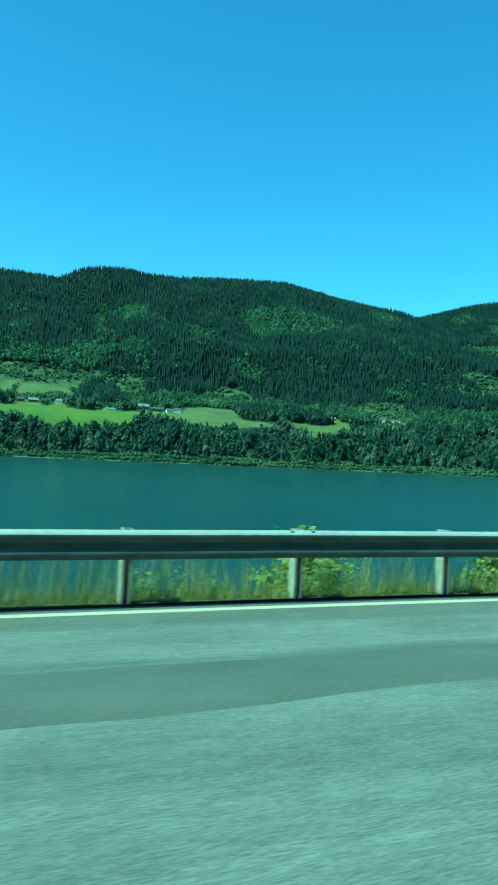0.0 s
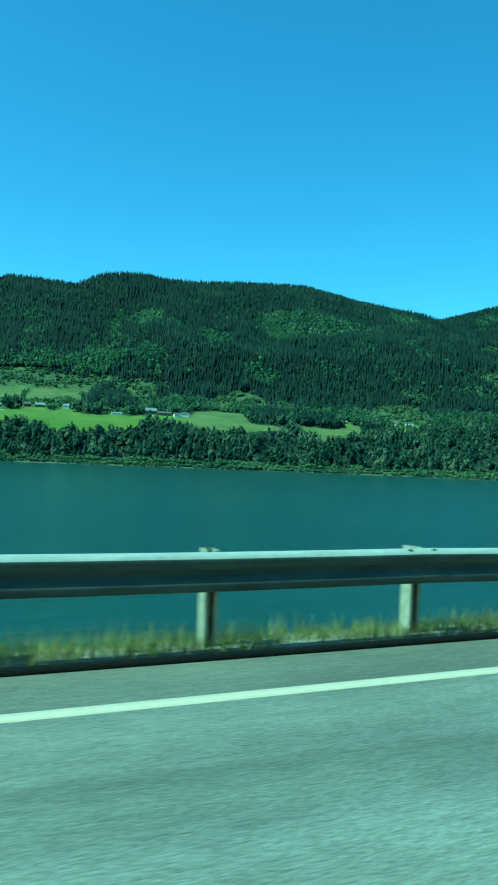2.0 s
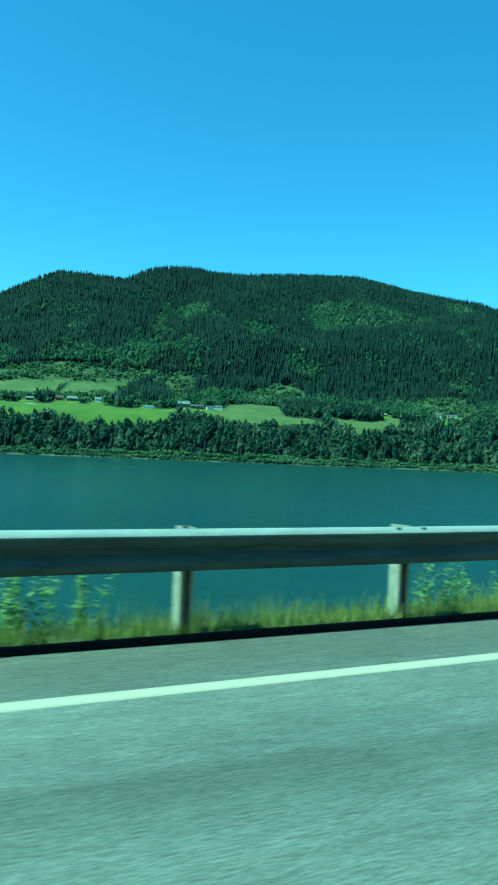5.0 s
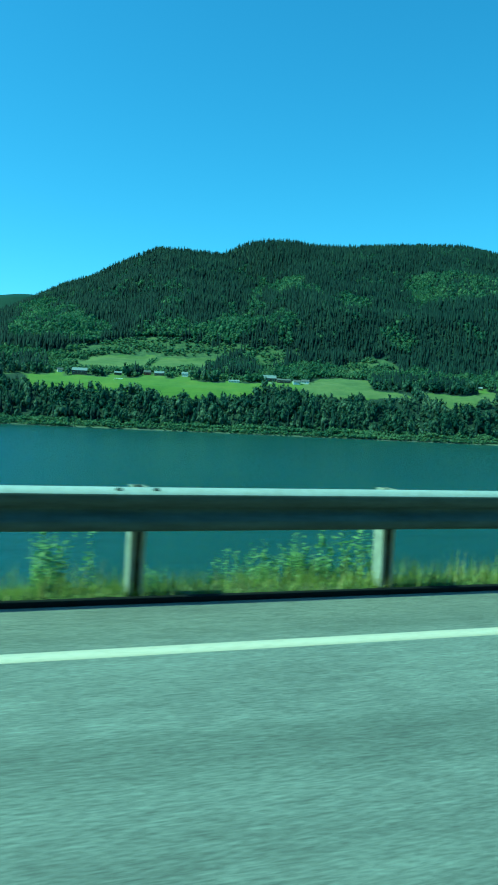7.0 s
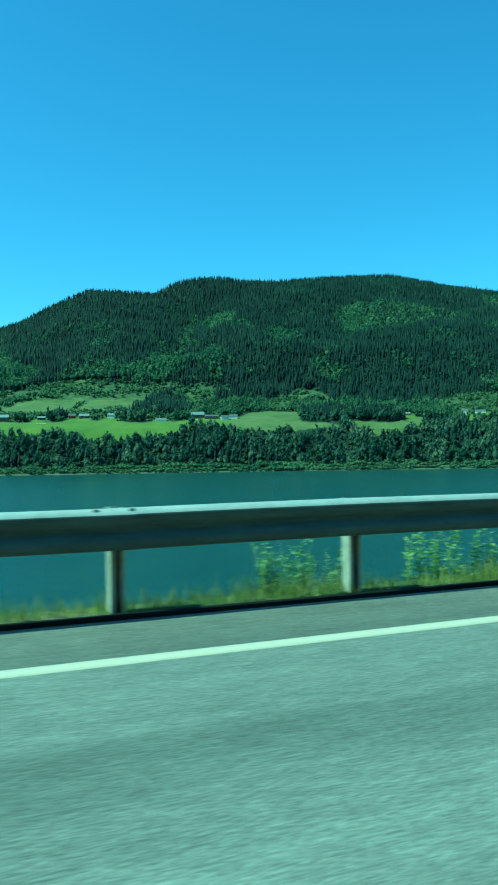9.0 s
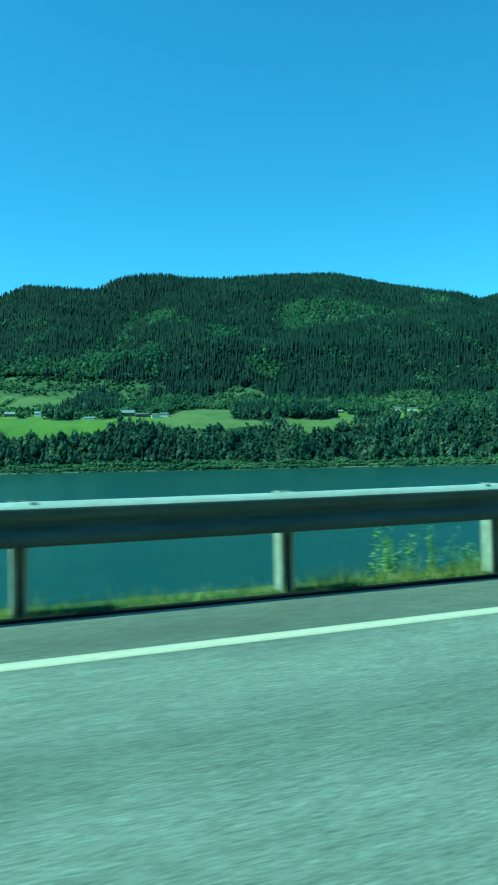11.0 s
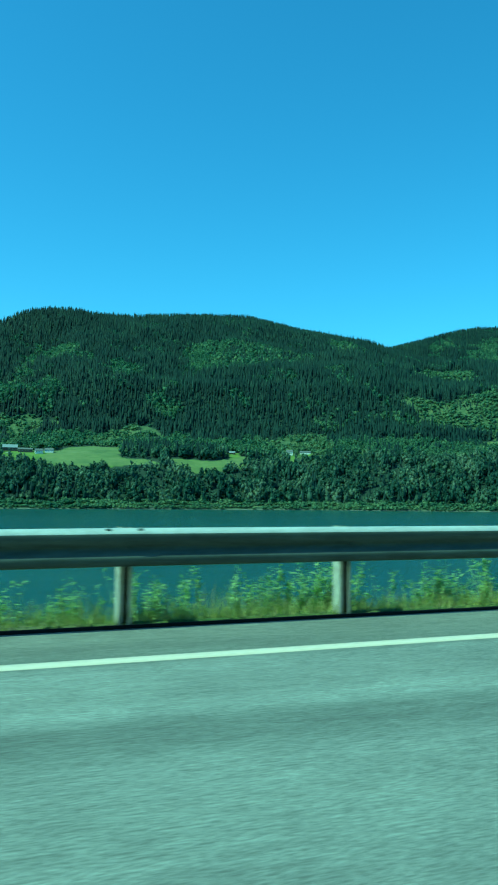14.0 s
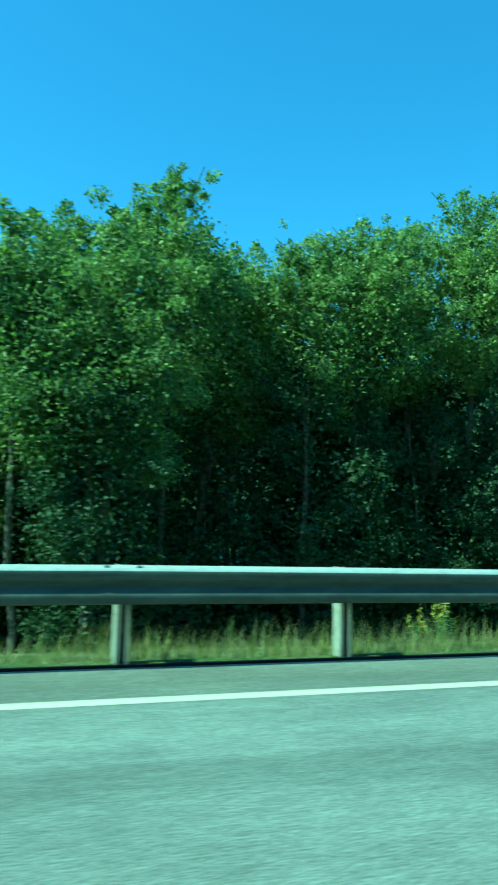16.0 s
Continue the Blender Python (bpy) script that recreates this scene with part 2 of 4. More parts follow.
# Thicket leaves in two tones: shaded ones darkened, lit ones brightened, in the colour.
SHADED_LEAF = leaf_material("shaded_thicket_leaves", (0.034, 0.056, 0.031), (0.088, 0.118, 0.064), 0.5, 0.22, 0.25)
LIT_LEAF = leaf_material("lit_thicket_leaves", (0.09, 0.135, 0.056), (0.40, 0.45, 0.19), 0.5, 0.36, 0.35)
WEED = leaf_material("weed_leaves", (0.11, 0.175, 0.068), (0.40, 0.48, 0.23), 0.9, 0.38, 0.5)
STRAW = leaf_material("dry_grass", (0.16, 0.145, 0.075), (0.42, 0.38, 0.21), 0.6, 0.3)
GRASS = leaf_material("verge_grass", (0.13, 0.165, 0.055), (0.42, 0.43, 0.165), 0.6, 0.35)
# Blue in the far crown colours stands in for haze.
SPRUCE = wood_material("spruce_needles", [(0.0, (0.008, 0.016, 0.018)), (0.6, (0.015, 0.027, 0.026)), (1.0, (0.028, 0.044, 0.035))], 0.005, 0.06)
BROAD = wood_material("broadleaf_crowns", [(0.0, (0.030, 0.055, 0.046)), (0.5, (0.070, 0.106, 0.082)), (1.0, (0.165, 0.202, 0.148))], 0.02, 0.34)
# The ridge colour is lightened to stand in for haze.
FAR_WOOD = leaf_material("hazy_distant_woods", (0.018, 0.036, 0.03), (0.035, 0.06, 0.046), 0.006, 0.05)
BIRCHES = wood_material("birch_crowns", [(0.0, (0.052, 0.088, 0.062)), (0.5, (0.098, 0.145, 0.088)), (1.0, (0.175, 0.222, 0.128))], 0.012, 0.32)
YELLOW = plain_material("yellow_bloom", (0.42, 0.33, 0.03), (0.62, 0.50, 0.08))
BLOOM = plain_material("pink_bloom", (0.28, 0.05, 0.16), (0.42, 0.10, 0.26))

# ---- plan of the road: distance s along the drive, metres to the left of the car ----
TURN = (-6.079176520837834e-14, 2.618315934540015e-10, -1.5005252579347383e-07, 2.149144038130994e-05, 0.0005260710413947938, -0.12719828104660222)
S = np.arange(-700.0, 1300.0, 1.0)
HEAD = np.polyval(TURN, np.clip(S, 0, 356))
DX, DY = np.cumsum(np.cos(HEAD)), np.cumsum(np.sin(HEAD))
DX, DY = DX - np.interp(0, S, DX), DY - np.interp(0, S, DY)
KNOT = np.arange(-16, 408, 8.0)
# the guard rail's face to the left of the drive, and the height of its top edge
RAIL_SIDE = (7.95, 7.95, 7.95, 7.7, 6.5, 5.75, 5.59, 5.59, 5.64, 5.68, 5.67, 5.58, 5.44, 5.42, 5.55, 5.46, 5.41, 5.47, 5.38, 5.36, 5.37, 5.36, 5.33, 5.32, 5.42, 5.52, 5.57, 5.64, 5.73, 5.56, 5.45, 5.26, 5.38, 5.56, 5.75, 5.88, 5.99, 6.07, 6.09, 6.16, 6.26, 6.29, 6.33, 6.36, 6.34, 6.3, 6.25, 6.14, 6.14, 6.14, 6.14, 6.14, 6.14)
RAIL_TOP = (0.52, 0.52, 0.52, 0.55, 0.59, 0.61, 0.62, 0.62, 0.63, 0.63, 0.64, 0.66, 0.69, 0.73, 0.74, 0.74, 0.76, 0.77, 0.78, 0.8, 0.82, 0.85, 0.88, 0.91, 0.94, 0.96, 0.98, 1.0, 1.01, 1.02, 1.04, 1.06, 1.07, 1.08, 1.09, 1.097, 1.106, 1.108, 1.109, 1.11, 1.111, 1.104, 1.106, 1.108, 1.123, 1.129, 1.14, 1.15, 1.15, 1.15, 1.15, 1.15, 1.15)


DENSE = np.arange(-16, 401, 1.0)
HANN = np.hanning(13)[1:-1] / np.hanning(13).sum()


def eased(values):
    return np.convolve(np.pad(np.interp(DENSE, KNOT, values), 5, mode="edge"), HANN, "valid")


SIDE_FINE, TOP_FINE = eased(RAIL_SIDE), eased(RAIL_TOP)


def rail_side(s):
    return np.interp(s, DENSE, SIDE_FINE)


def rail_top(s):
    return np.interp(s, DENSE, TOP_FINE)


def edge_z(s):
    """Height of the road's left edge: the road is banked."""
    return rail_top(s) - 0.81


def place(s, left, up=0.0):
    """World place from distance along the drive and metres to its left, up from the world's zero."""
    h = np.interp(s, S, HEAD)
    return np.stack([np.interp(s, S, DX) - np.sin(h) * left, np.interp(s, S, DY) + np.cos(h) * left, left * 0 + up], -1)


def road_z(s, left):
    return edge_z(s) * left / rail_side(s)


def bank_z(s, beyond):
    """Ground height beyond the rail, down to the lake."""
    return edge_z(s) + np.interp(beyond, [0, 0.4, 0.75, 1.2, 2.2, 10, 60, 75, 140], [0.03, 0.0, -0.12, -0.36, -0.85, -3.8, -23, -28.5, -32]) + np.interp(s, [344, 352], [0, 1]) * np.interp(beyond, [0.4, 1.2, 2.2, 10, 60], [0, 0.26, 0.65, 1.4, 0])


# ---- mesh tools ----
def part(name, bm, mat, parent=None, label=""):
    me = bpy.data.meshes.new(name)
    bm.to_mesh(me)
    bm.free()
    me.materials.append(mat)
    ob = new(name, me)
    ob.parent = parent
    if label:
        ob["label"] = label
    return ob


def mesh_of(name, verts, faces, mat, smooth=False):
    """A mesh from arrays; faces all have the same number of corners."""
    verts, faces = np.asarray(verts, np.float32).reshape(-1, 3), np.asarray(faces, np.int32)
    me = bpy.data.meshes.new(name)
    k = faces.shape[1]
    me.vertices.add(len(verts))
    me.vertices.foreach_set("co", verts.ravel())
    me.loops.add(faces.size)
    me.loops.foreach_set("vertex_index", faces.ravel())
    me.polygons.add(len(faces))
    me.polygons.foreach_set("loop_start", np.arange(len(faces), dtype=np.int32) * k)
    me.polygons.foreach_set("loop_total", np.full(len(faces), k, np.int32))
    me.materials.append(mat)
    if smooth:
        me.polygons.foreach_set("use_smooth", np.ones(len(faces), bool))
    me.update(calc_edges=True)
    me.validate()
    return me


def grid_faces(a, b):
    i = np.arange(a * b).reshape(a, b)
    return np.stack([i[:-1, :-1], i[1:, :-1], i[1:, 1:], i[:-1, 1:]], -1).reshape(-1, 4)


def sweep(name, s, section, mat, closed=False, smooth=False):
    """A strip along the road: section is a function of s giving rows (left, z)."""
    rows = np.stack([section(v) for v in s])
    ss = np.repeat(np.asarray(s)[:, None], rows.shape[1], 1)
    co = place(ss.ravel(), rows[..., 0].ravel(), rows[..., 1].ravel())
    f = grid_faces(*ss.shape)
    if closed:
        k = rows.shape[1]
        i = np.arange(len(s) - 1) * k
        f = np.concatenate([f, np.stack([i + k - 1, i + 2 * k - 1, i + k, i], -1)])
        ends = np.array([[0, 1, 2, 3]]) if k == 4 else None
        if ends is not None:
            f = np.concatenate([f, ends[:, ::-1], ends + (len(s) - 1) * k])
    me = mesh_of(name, co, f[:, ::-1], mat, smooth)
    uv = me.uv_layers.new(name="UVMap")
    li = np.empty(len(me.loops), np.int32)
    me.loops.foreach_get("vertex_index", li)
    flat = np.stack([ss.ravel(), rows[..., 0].ravel()], -1)
    uv.data.foreach_set("uv", flat[li].astype(np.float32).ravel())
    return me


def box(bm, x0, x1, y0, y1, z0, z1, bevel=0.0):
    r = bmesh.ops.create_cube(bm, size=1.0, matrix=Matrix.LocRotScale(((x0 + x1) / 2, (y0 + y1) / 2, (z0 + z1) / 2), None, (x1 - x0, y1 - y0, z1 - z0)))
    if bevel:
        e = {k for v in r["verts"] for k in v.link_edges}
        bmesh.ops.bevel(bm, geom=list(e), offset=bevel, segments=1, affect='EDGES')


def lattice(x, y, seed):
    """Smooth value noise, 0 to 1."""
    i, j = np.floor(x).astype(np.int64), np.floor(y).astype(np.int64)
    u, v = x - i, y - j
    u, v = u * u * (3 - 2 * u), v * v * (3 - 2 * v)

    def h(a, b):
        k = (a * 374761393 + b * 668265263 + seed * 974711) & 0x7FFFFFFF
        k = ((k ^ (k >> 13)) * 1274126177) & 0x7FFFFFFF
        return ((k ^ (k >> 16)) & 0xFFFF) / 65535.0
    return (h(i, j) * (1 - u) + h(i + 1, j) * u) * (1 - v) + (h(i, j + 1) * (1 - u) + h(i + 1, j + 1) * u) * v


def rough_noise(x, y, seed, octaves=4):
    return sum(lattice(x * 2 ** k, y * 2 ** k, seed + k) / 2 ** k for k in range(octaves)) / sum(0.5 ** k for k in range(octaves))


# ---- far shore and hills ----
RIDGE_Y = 2600.0
RIDGE_X = (-900, -300, 0, 120, 250, 338, 454, 551, 640, 770, 850, 930, 1005, 1085, 1220, 1355, 1515, 1683, 1803, 1894, 1988, 2085, 2145, 2185, 2226, 2267, 2309, 2372, 2415, 2503, 2639, 2756, 2853, 2978, 3060, 3300, 3600)
RIDGE_Z = (60, 150, 270, 330, 403, 436, 504, 551, 551, 550, 593, 614, 618, 613, 619, 639, 658, 668, 651, 644, 637, 620, 605, 596, 591, 591, 600, 617, 631, 658, 699, 734, 754, 768, 775, 790, 780)
LAKE_Z = -26.2


def shore_y(x):
    u = (x - 658) / 460
    near = 1098 - 91 * u - 34 * u * u - 20 * u ** 3
    return np.where(x > 1350, np.maximum(836 - 0.55 * (x - 1350), 450), np.where(x < -100, 1098 + 91 * 1.65 - 34 * 2.7 + 90, near))


# ravines down the mountain: ends on the plan, half-width, depth
RAVINES = ((860, 2420, 775, 2140, 75, 34), (775, 2140, 690, 1930, 85, 34), (690, 1930, 540, 1790, 80, 22), (1330, 2330, 1225, 2060, 80, 30), (1225, 2060, 1090, 1820, 90, 26),
           (2120, 2150, 1900, 1750, 110, 32), (1900, 1750, 1640, 1400, 100, 22), (420, 2150, 330, 1800, 80, 18), (1620, 2200, 1500, 1850, 90, 16))


def ravine(x, y):
    deep = np.zeros(np.shape(x))
    for ax, ay, bx, by, w, d in RAVINES:
        t = np.clip(((x - ax) * (bx - ax) + (y - ay) * (by - ay)) / ((bx - ax) ** 2 + (by - ay) ** 2), 0, 1)
        far = np.hypot(x - ax - t * (bx - ax), y - ay - t * (by - ay))
        deep = np.maximum(deep, d * np.exp(-(far / w) ** 2))
    return deep


def hill_z(x, y):
    off = y - shore_y(x)
    low = np.interp(off, [-60, -8, 0, 10, 20, 30, 36, 46, 90, 150, 215, 320, 480, 560], [-40, -28.5, -26.2, -23.4, -22.2, -19.8, -19.0, -16.4, 12, 44, 62, 80, 108, 140])
    top = np.interp(x, RIDGE_X, RIDGE_Z) - 9.5
    v = np.clip((off - 560) / (RIDGE_Y - shore_y(x) - 560), 0, 2)
    rise = np.interp(v, [0, 0.12, 0.4, 0.7, 0.85, 1.0, 1.04, 1.25, 2.0], [0, 0.20, 0.44, 0.69, 0.83, 1.0, 0.97, 0.55, 0.3])
    bumps = ((rough_noise(x / 170, y / 170, 11) - 0.5) * 40 + (rough_noise((x + 0.35 * y) / 210, y / 900, 13, 2) - 0.5) * 44 - ravine(x, y)) * np.clip(v * 4, 0, 1) * np.clip((1 - v) * 3, 0, 1)
    return np.where(off < 560, low + (rough_noise(x / 60, y / 60, 5) - 0.5) * 8 * np.clip((off - 20) / 100, 0, 1), 140 + (top - 140) * rise + bumps)


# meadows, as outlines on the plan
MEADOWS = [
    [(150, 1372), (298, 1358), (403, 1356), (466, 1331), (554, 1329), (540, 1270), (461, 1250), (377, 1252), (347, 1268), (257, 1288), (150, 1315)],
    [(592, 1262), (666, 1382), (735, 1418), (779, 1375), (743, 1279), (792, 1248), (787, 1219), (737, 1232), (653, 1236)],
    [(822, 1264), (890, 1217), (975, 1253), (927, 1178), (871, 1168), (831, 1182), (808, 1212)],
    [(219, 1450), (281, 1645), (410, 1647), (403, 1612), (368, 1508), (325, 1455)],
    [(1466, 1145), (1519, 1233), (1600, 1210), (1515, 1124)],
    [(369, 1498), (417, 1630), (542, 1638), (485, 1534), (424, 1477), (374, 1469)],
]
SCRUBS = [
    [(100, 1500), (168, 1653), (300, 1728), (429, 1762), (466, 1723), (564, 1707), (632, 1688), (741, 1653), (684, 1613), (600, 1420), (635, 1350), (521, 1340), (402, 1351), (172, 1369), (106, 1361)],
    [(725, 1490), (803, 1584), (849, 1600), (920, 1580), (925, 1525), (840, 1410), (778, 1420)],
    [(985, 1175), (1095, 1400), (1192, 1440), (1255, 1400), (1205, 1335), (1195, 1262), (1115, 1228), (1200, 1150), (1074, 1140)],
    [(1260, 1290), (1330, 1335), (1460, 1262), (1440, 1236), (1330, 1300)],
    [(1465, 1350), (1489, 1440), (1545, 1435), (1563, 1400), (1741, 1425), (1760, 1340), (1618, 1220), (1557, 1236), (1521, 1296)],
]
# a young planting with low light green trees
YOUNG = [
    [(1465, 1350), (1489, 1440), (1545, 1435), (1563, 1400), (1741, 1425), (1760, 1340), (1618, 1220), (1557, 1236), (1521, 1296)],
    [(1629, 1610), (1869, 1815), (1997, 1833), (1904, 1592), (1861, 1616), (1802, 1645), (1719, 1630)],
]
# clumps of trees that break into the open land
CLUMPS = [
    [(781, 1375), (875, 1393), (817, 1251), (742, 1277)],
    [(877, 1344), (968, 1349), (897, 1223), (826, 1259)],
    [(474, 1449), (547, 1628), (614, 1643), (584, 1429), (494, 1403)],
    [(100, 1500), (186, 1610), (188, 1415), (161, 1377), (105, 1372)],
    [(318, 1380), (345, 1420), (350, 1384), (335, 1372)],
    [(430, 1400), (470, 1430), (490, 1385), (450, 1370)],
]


def inside(x, y, poly):
    hit = np.zeros(x.shape, bool)
    for (ax, ay), (bx, by) in zip(poly, poly[1:] + poly[:1]):
        hit ^= ((ay > y) != (by > y)) & (x < (bx - ax) * (y - ay) / (by - ay + 1e-9) + ax)
    return hit


YARDS = ((240, 1376), (206, 1400), (305, 1389), (359, 1392), (377, 1384), (422, 1386), (501, 1336), (575, 1364), (596, 1346), (619, 1335), (635, 1337), (1060, 1246), (1098, 1250), (957, 1280))


def in_yard(x, y):
    return np.any([(np.abs(x - a + (b - y) * 0.3) < 13) & (y > b - 62) & (y < b + 8) for a, b in YARDS], 0)


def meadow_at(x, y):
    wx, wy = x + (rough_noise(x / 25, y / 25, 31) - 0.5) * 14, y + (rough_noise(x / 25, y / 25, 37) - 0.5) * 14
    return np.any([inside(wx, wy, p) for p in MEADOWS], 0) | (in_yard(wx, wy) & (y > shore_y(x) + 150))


def scrub_at(x, y):
    wx, wy = x + (rough_noise(x / 40, y / 40, 41) - 0.5) * 50, y + (rough_noise(x / 40, y / 40, 47) - 0.5) * 50
    return np.any([inside(wx, wy, p) for p in SCRUBS], 0)


def young_at(x, y):
    wx, wy = x + (rough_noise(x / 40, y / 40, 41) - 0.5) * 50, y + (rough_noise(x / 40, y / 40, 47) - 0.5) * 50
    return np.any([inside(wx, wy, p) for p in YOUNG], 0)


def clump_at(x, y):
    wx, wy = x + (rough_noise(x / 20, y / 20, 43) - 0.5) * 20, y + (rough_noise(x / 20, y / 20, 49) - 0.5) * 20
    return np.any([inside(wx, wy, p) for p in CLUMPS], 0)


def terrace(off, x):
    """Grassy lanes between the hedges along the far shore."""
    w = off + (rough_noise(x / 50, off / 50, 87, 2) - 0.5) * 9
    return ((w > 4) & (w < 8)) | ((w > 17) & (w < 25)) | ((w > 35) & (w < 43))


def far_hillside():
    xs = np.concatenate([np.arange(-900, 40, 20.0), np.arange(40, 1700, 6.0), np.arange(1700, 3600, 20.0)])
    ys = np.concatenate([np.arange(-70, 620, 5.0), np.arange(620, 2400, 18.0)])
    X, O = np.meshgrid(xs, ys, indexing="ij")
    Y = shore_y(X) + O
    me = mesh_of("hillside", np.stack([X, Y, hill_z(X, Y)], -1), grid_faces(*X.shape), HILL, True)
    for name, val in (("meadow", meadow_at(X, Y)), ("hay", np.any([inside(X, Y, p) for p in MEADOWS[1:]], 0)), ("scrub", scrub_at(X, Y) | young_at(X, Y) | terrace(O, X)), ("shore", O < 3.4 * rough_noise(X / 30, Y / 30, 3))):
        me.attributes.new(name, 'FLOAT', 'POINT').data.foreach_set("value", np.asarray(val, np.float32).ravel())
    return tagged(new("hillside", me), "forested mountainside with green hay meadows above the lake", "mountain", kind="structure")


def distant_ridge():
    xs = np.arange(-1600, 1700, 30.0)
    ys = np.arange(0, 900, 60.0)
    X, O = np.meshgrid(xs, ys, indexing="ij")
    crest = np.interp(X, [-1600, -500, -60, 70, 300, 900, 1700], [480, 560, 605, 628, 640, 500, 300])
    Z = -20 + crest * np.interp(O, [0, 450, 899], [0, 1, 0.7]) + (rough_noise(X / 120, O / 120, 71) - 0.5) * 24
    me = mesh_of("mountain", np.stack([X, 3900 + O, Z], -1), grid_faces(*X.shape), FAR_WOOD, True)
    return tagged(new("mountain", me), "distant dark green wooded ridge beyond the valley", "mountain", kind="structure")


def scatter(protos, pos, scale, turn, kind, tint):
    """Joins many copies of small meshes into one set of arrays. protos: list of (verts, tris)."""
    V, Fc, T, base = [], [], [], 0
    for k, (v, f) in enumerate(protos):
        sel = kind == k
        p, sc, a = pos[sel], scale[sel], turn[sel]
        if not len(p):
            continue
        c, s = np.cos(a)[:, None], np.sin(a)[:, None]
        x = (v[None, :, 0] * c - v[None, :, 1] * s) * sc[:, :1] + p[:, :1]
        y = (v[None, :, 0] * s + v[None, :, 1] * c) * sc[:, :1] + p[:, 1:2]
        z = v[None, :, 2] * sc[:, 1:2] + p[:, 2:3]
        V.append(np.stack([x, y, z], -1).reshape(-1, 3))
        T.append(np.repeat(tint[sel], len(v)))
        Fc.append((f[None] + (np.arange(len(p)) * len(v))[:, None, None] + base).reshape(-1, 3))
        base += V[-1].shape[0]
    return np.concatenate(V), np.concatenate(Fc), np.concatenate(T)


def spruce_proto(r):
    """A narrow spruce one metre tall: ragged tiers of drooping boughs."""
    v, f = [], []
    for lo, hi, rad in ((0.02, 0.66, 0.152), (0.38, 1.0, 0.1)):
        b = len(v)
        v.append((r.normal(0, 0.006), r.normal(0, 0.006), hi))
        turn = r.uniform(0, 6.28)
        for k in range(5):
            a = turn + 2 * math.pi * (k + r.uniform(-0.3, 0.3)) / 5
            q = rad * r.uniform(0.6, 1.25)
            v.append((q * math.cos(a), q * math.sin(a), lo + r.uniform(-0.06, 0.06)))
        f += [(b, b + 1 + k, b + 1 + (k + 1) % 5) for k in range(5)]
    return np.array(v), np.array(f)


ICO = bmesh.new()
bmesh.ops.create_icosphere(ICO, subdivisions=1, radius=1.0)
ICO_V, ICO_F = np.array([v.co[:] for v in ICO.verts]), np.array([[v.index for v in f.verts] for f in ICO.faces])
ICO.free()


def leaf_clumps(r, v, f, c, d, size):
    """One tilted leaf clump on the crown at c, facing about d."""
    nrm = d + r.normal(size=3) * 0.55
    nrm /= np.linalg.norm(nrm)
    t = np.cross(nrm, (0.3, 0.2, 1.0))
    t /= np.linalg.norm(t)
    u = np.cross(nrm, t)
    b = len(v)
    for k in range(3):
        a = 2.09 * k + r.uniform(-0.5, 0.5)
        v.append(tuple(c + (t * math.cos(a) + u * math.sin(a)) * size * r.uniform(0.6, 1.3)))
    f.append((b, b + 1, b + 2))


def broad_proto(r, boughs, clumps, size, slim):
    """A broadleaf tree one metre tall: boughs that swell and narrow up the stem, each under many small leaf clumps."""
    v, f = [(-0.02, 0, 0), (0.02, 0, 0), (0, 0, 0.5)], [(0, 1, 2)]
    spots = []
    for k in range(boughs):
        t = (k + r.uniform(0.1, 0.9)) / boughs
        girth = slim * np.interp(t, [0, 0.3, 0.65, 1.0], [0.75, 1.0, 0.82, 0.3])
        a = r.uniform(0, 6.28)
        off = girth * r.uniform(0.35, 0.75)
        spots.append((math.cos(a) * off, math.sin(a) * off, 0.12 + 0.76 * t, girth * r.uniform(0.5, 0.78)))
    if boughs > 1:
        spots.append((0, 0, 0.5, slim * 0.6))
    else:
        spots = [(0, 0, 0.5, slim * 0.95)]
    for cx, cy, cz, rad in spots:
        b = len(v)
        q = ICO_V * rad * r.uniform(0.55, 0.95, (len(ICO_V), 1)) * (1, 1, 1.3) + (cx, cy, cz)
        v += [tuple(p) for p in q]
        f += [tuple(t + b) for t in ICO_F]
    for _ in range(clumps):
        cx, cy, cz, rad = spots[r.integers(len(spots))]
        d = r.normal(size=3)
        d[2] = abs(d[2]) if r.random() < 0.7 else d[2]
        d /= np.linalg.norm(d)
        leaf_clumps(r, v, f, np.array([cx, cy, cz]) + d * rad * r.uniform(0.75, 1.3) * (1, 1, 1.3), d, size)
    return np.array(v), np.array(f)


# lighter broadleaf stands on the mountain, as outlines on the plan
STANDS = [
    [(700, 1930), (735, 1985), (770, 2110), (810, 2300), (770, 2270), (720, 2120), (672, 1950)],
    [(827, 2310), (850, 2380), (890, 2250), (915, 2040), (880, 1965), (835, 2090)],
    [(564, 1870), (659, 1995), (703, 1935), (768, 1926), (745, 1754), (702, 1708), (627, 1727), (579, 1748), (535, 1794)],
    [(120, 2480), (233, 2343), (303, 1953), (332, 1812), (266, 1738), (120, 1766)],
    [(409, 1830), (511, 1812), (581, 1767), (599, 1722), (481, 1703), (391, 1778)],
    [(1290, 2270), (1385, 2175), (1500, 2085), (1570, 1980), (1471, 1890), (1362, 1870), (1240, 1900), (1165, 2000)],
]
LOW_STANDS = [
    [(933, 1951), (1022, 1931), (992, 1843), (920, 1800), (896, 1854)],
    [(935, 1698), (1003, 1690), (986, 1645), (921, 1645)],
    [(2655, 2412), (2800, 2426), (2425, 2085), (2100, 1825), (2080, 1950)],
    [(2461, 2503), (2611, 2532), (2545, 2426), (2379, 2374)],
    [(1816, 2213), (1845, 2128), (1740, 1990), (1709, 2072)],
]


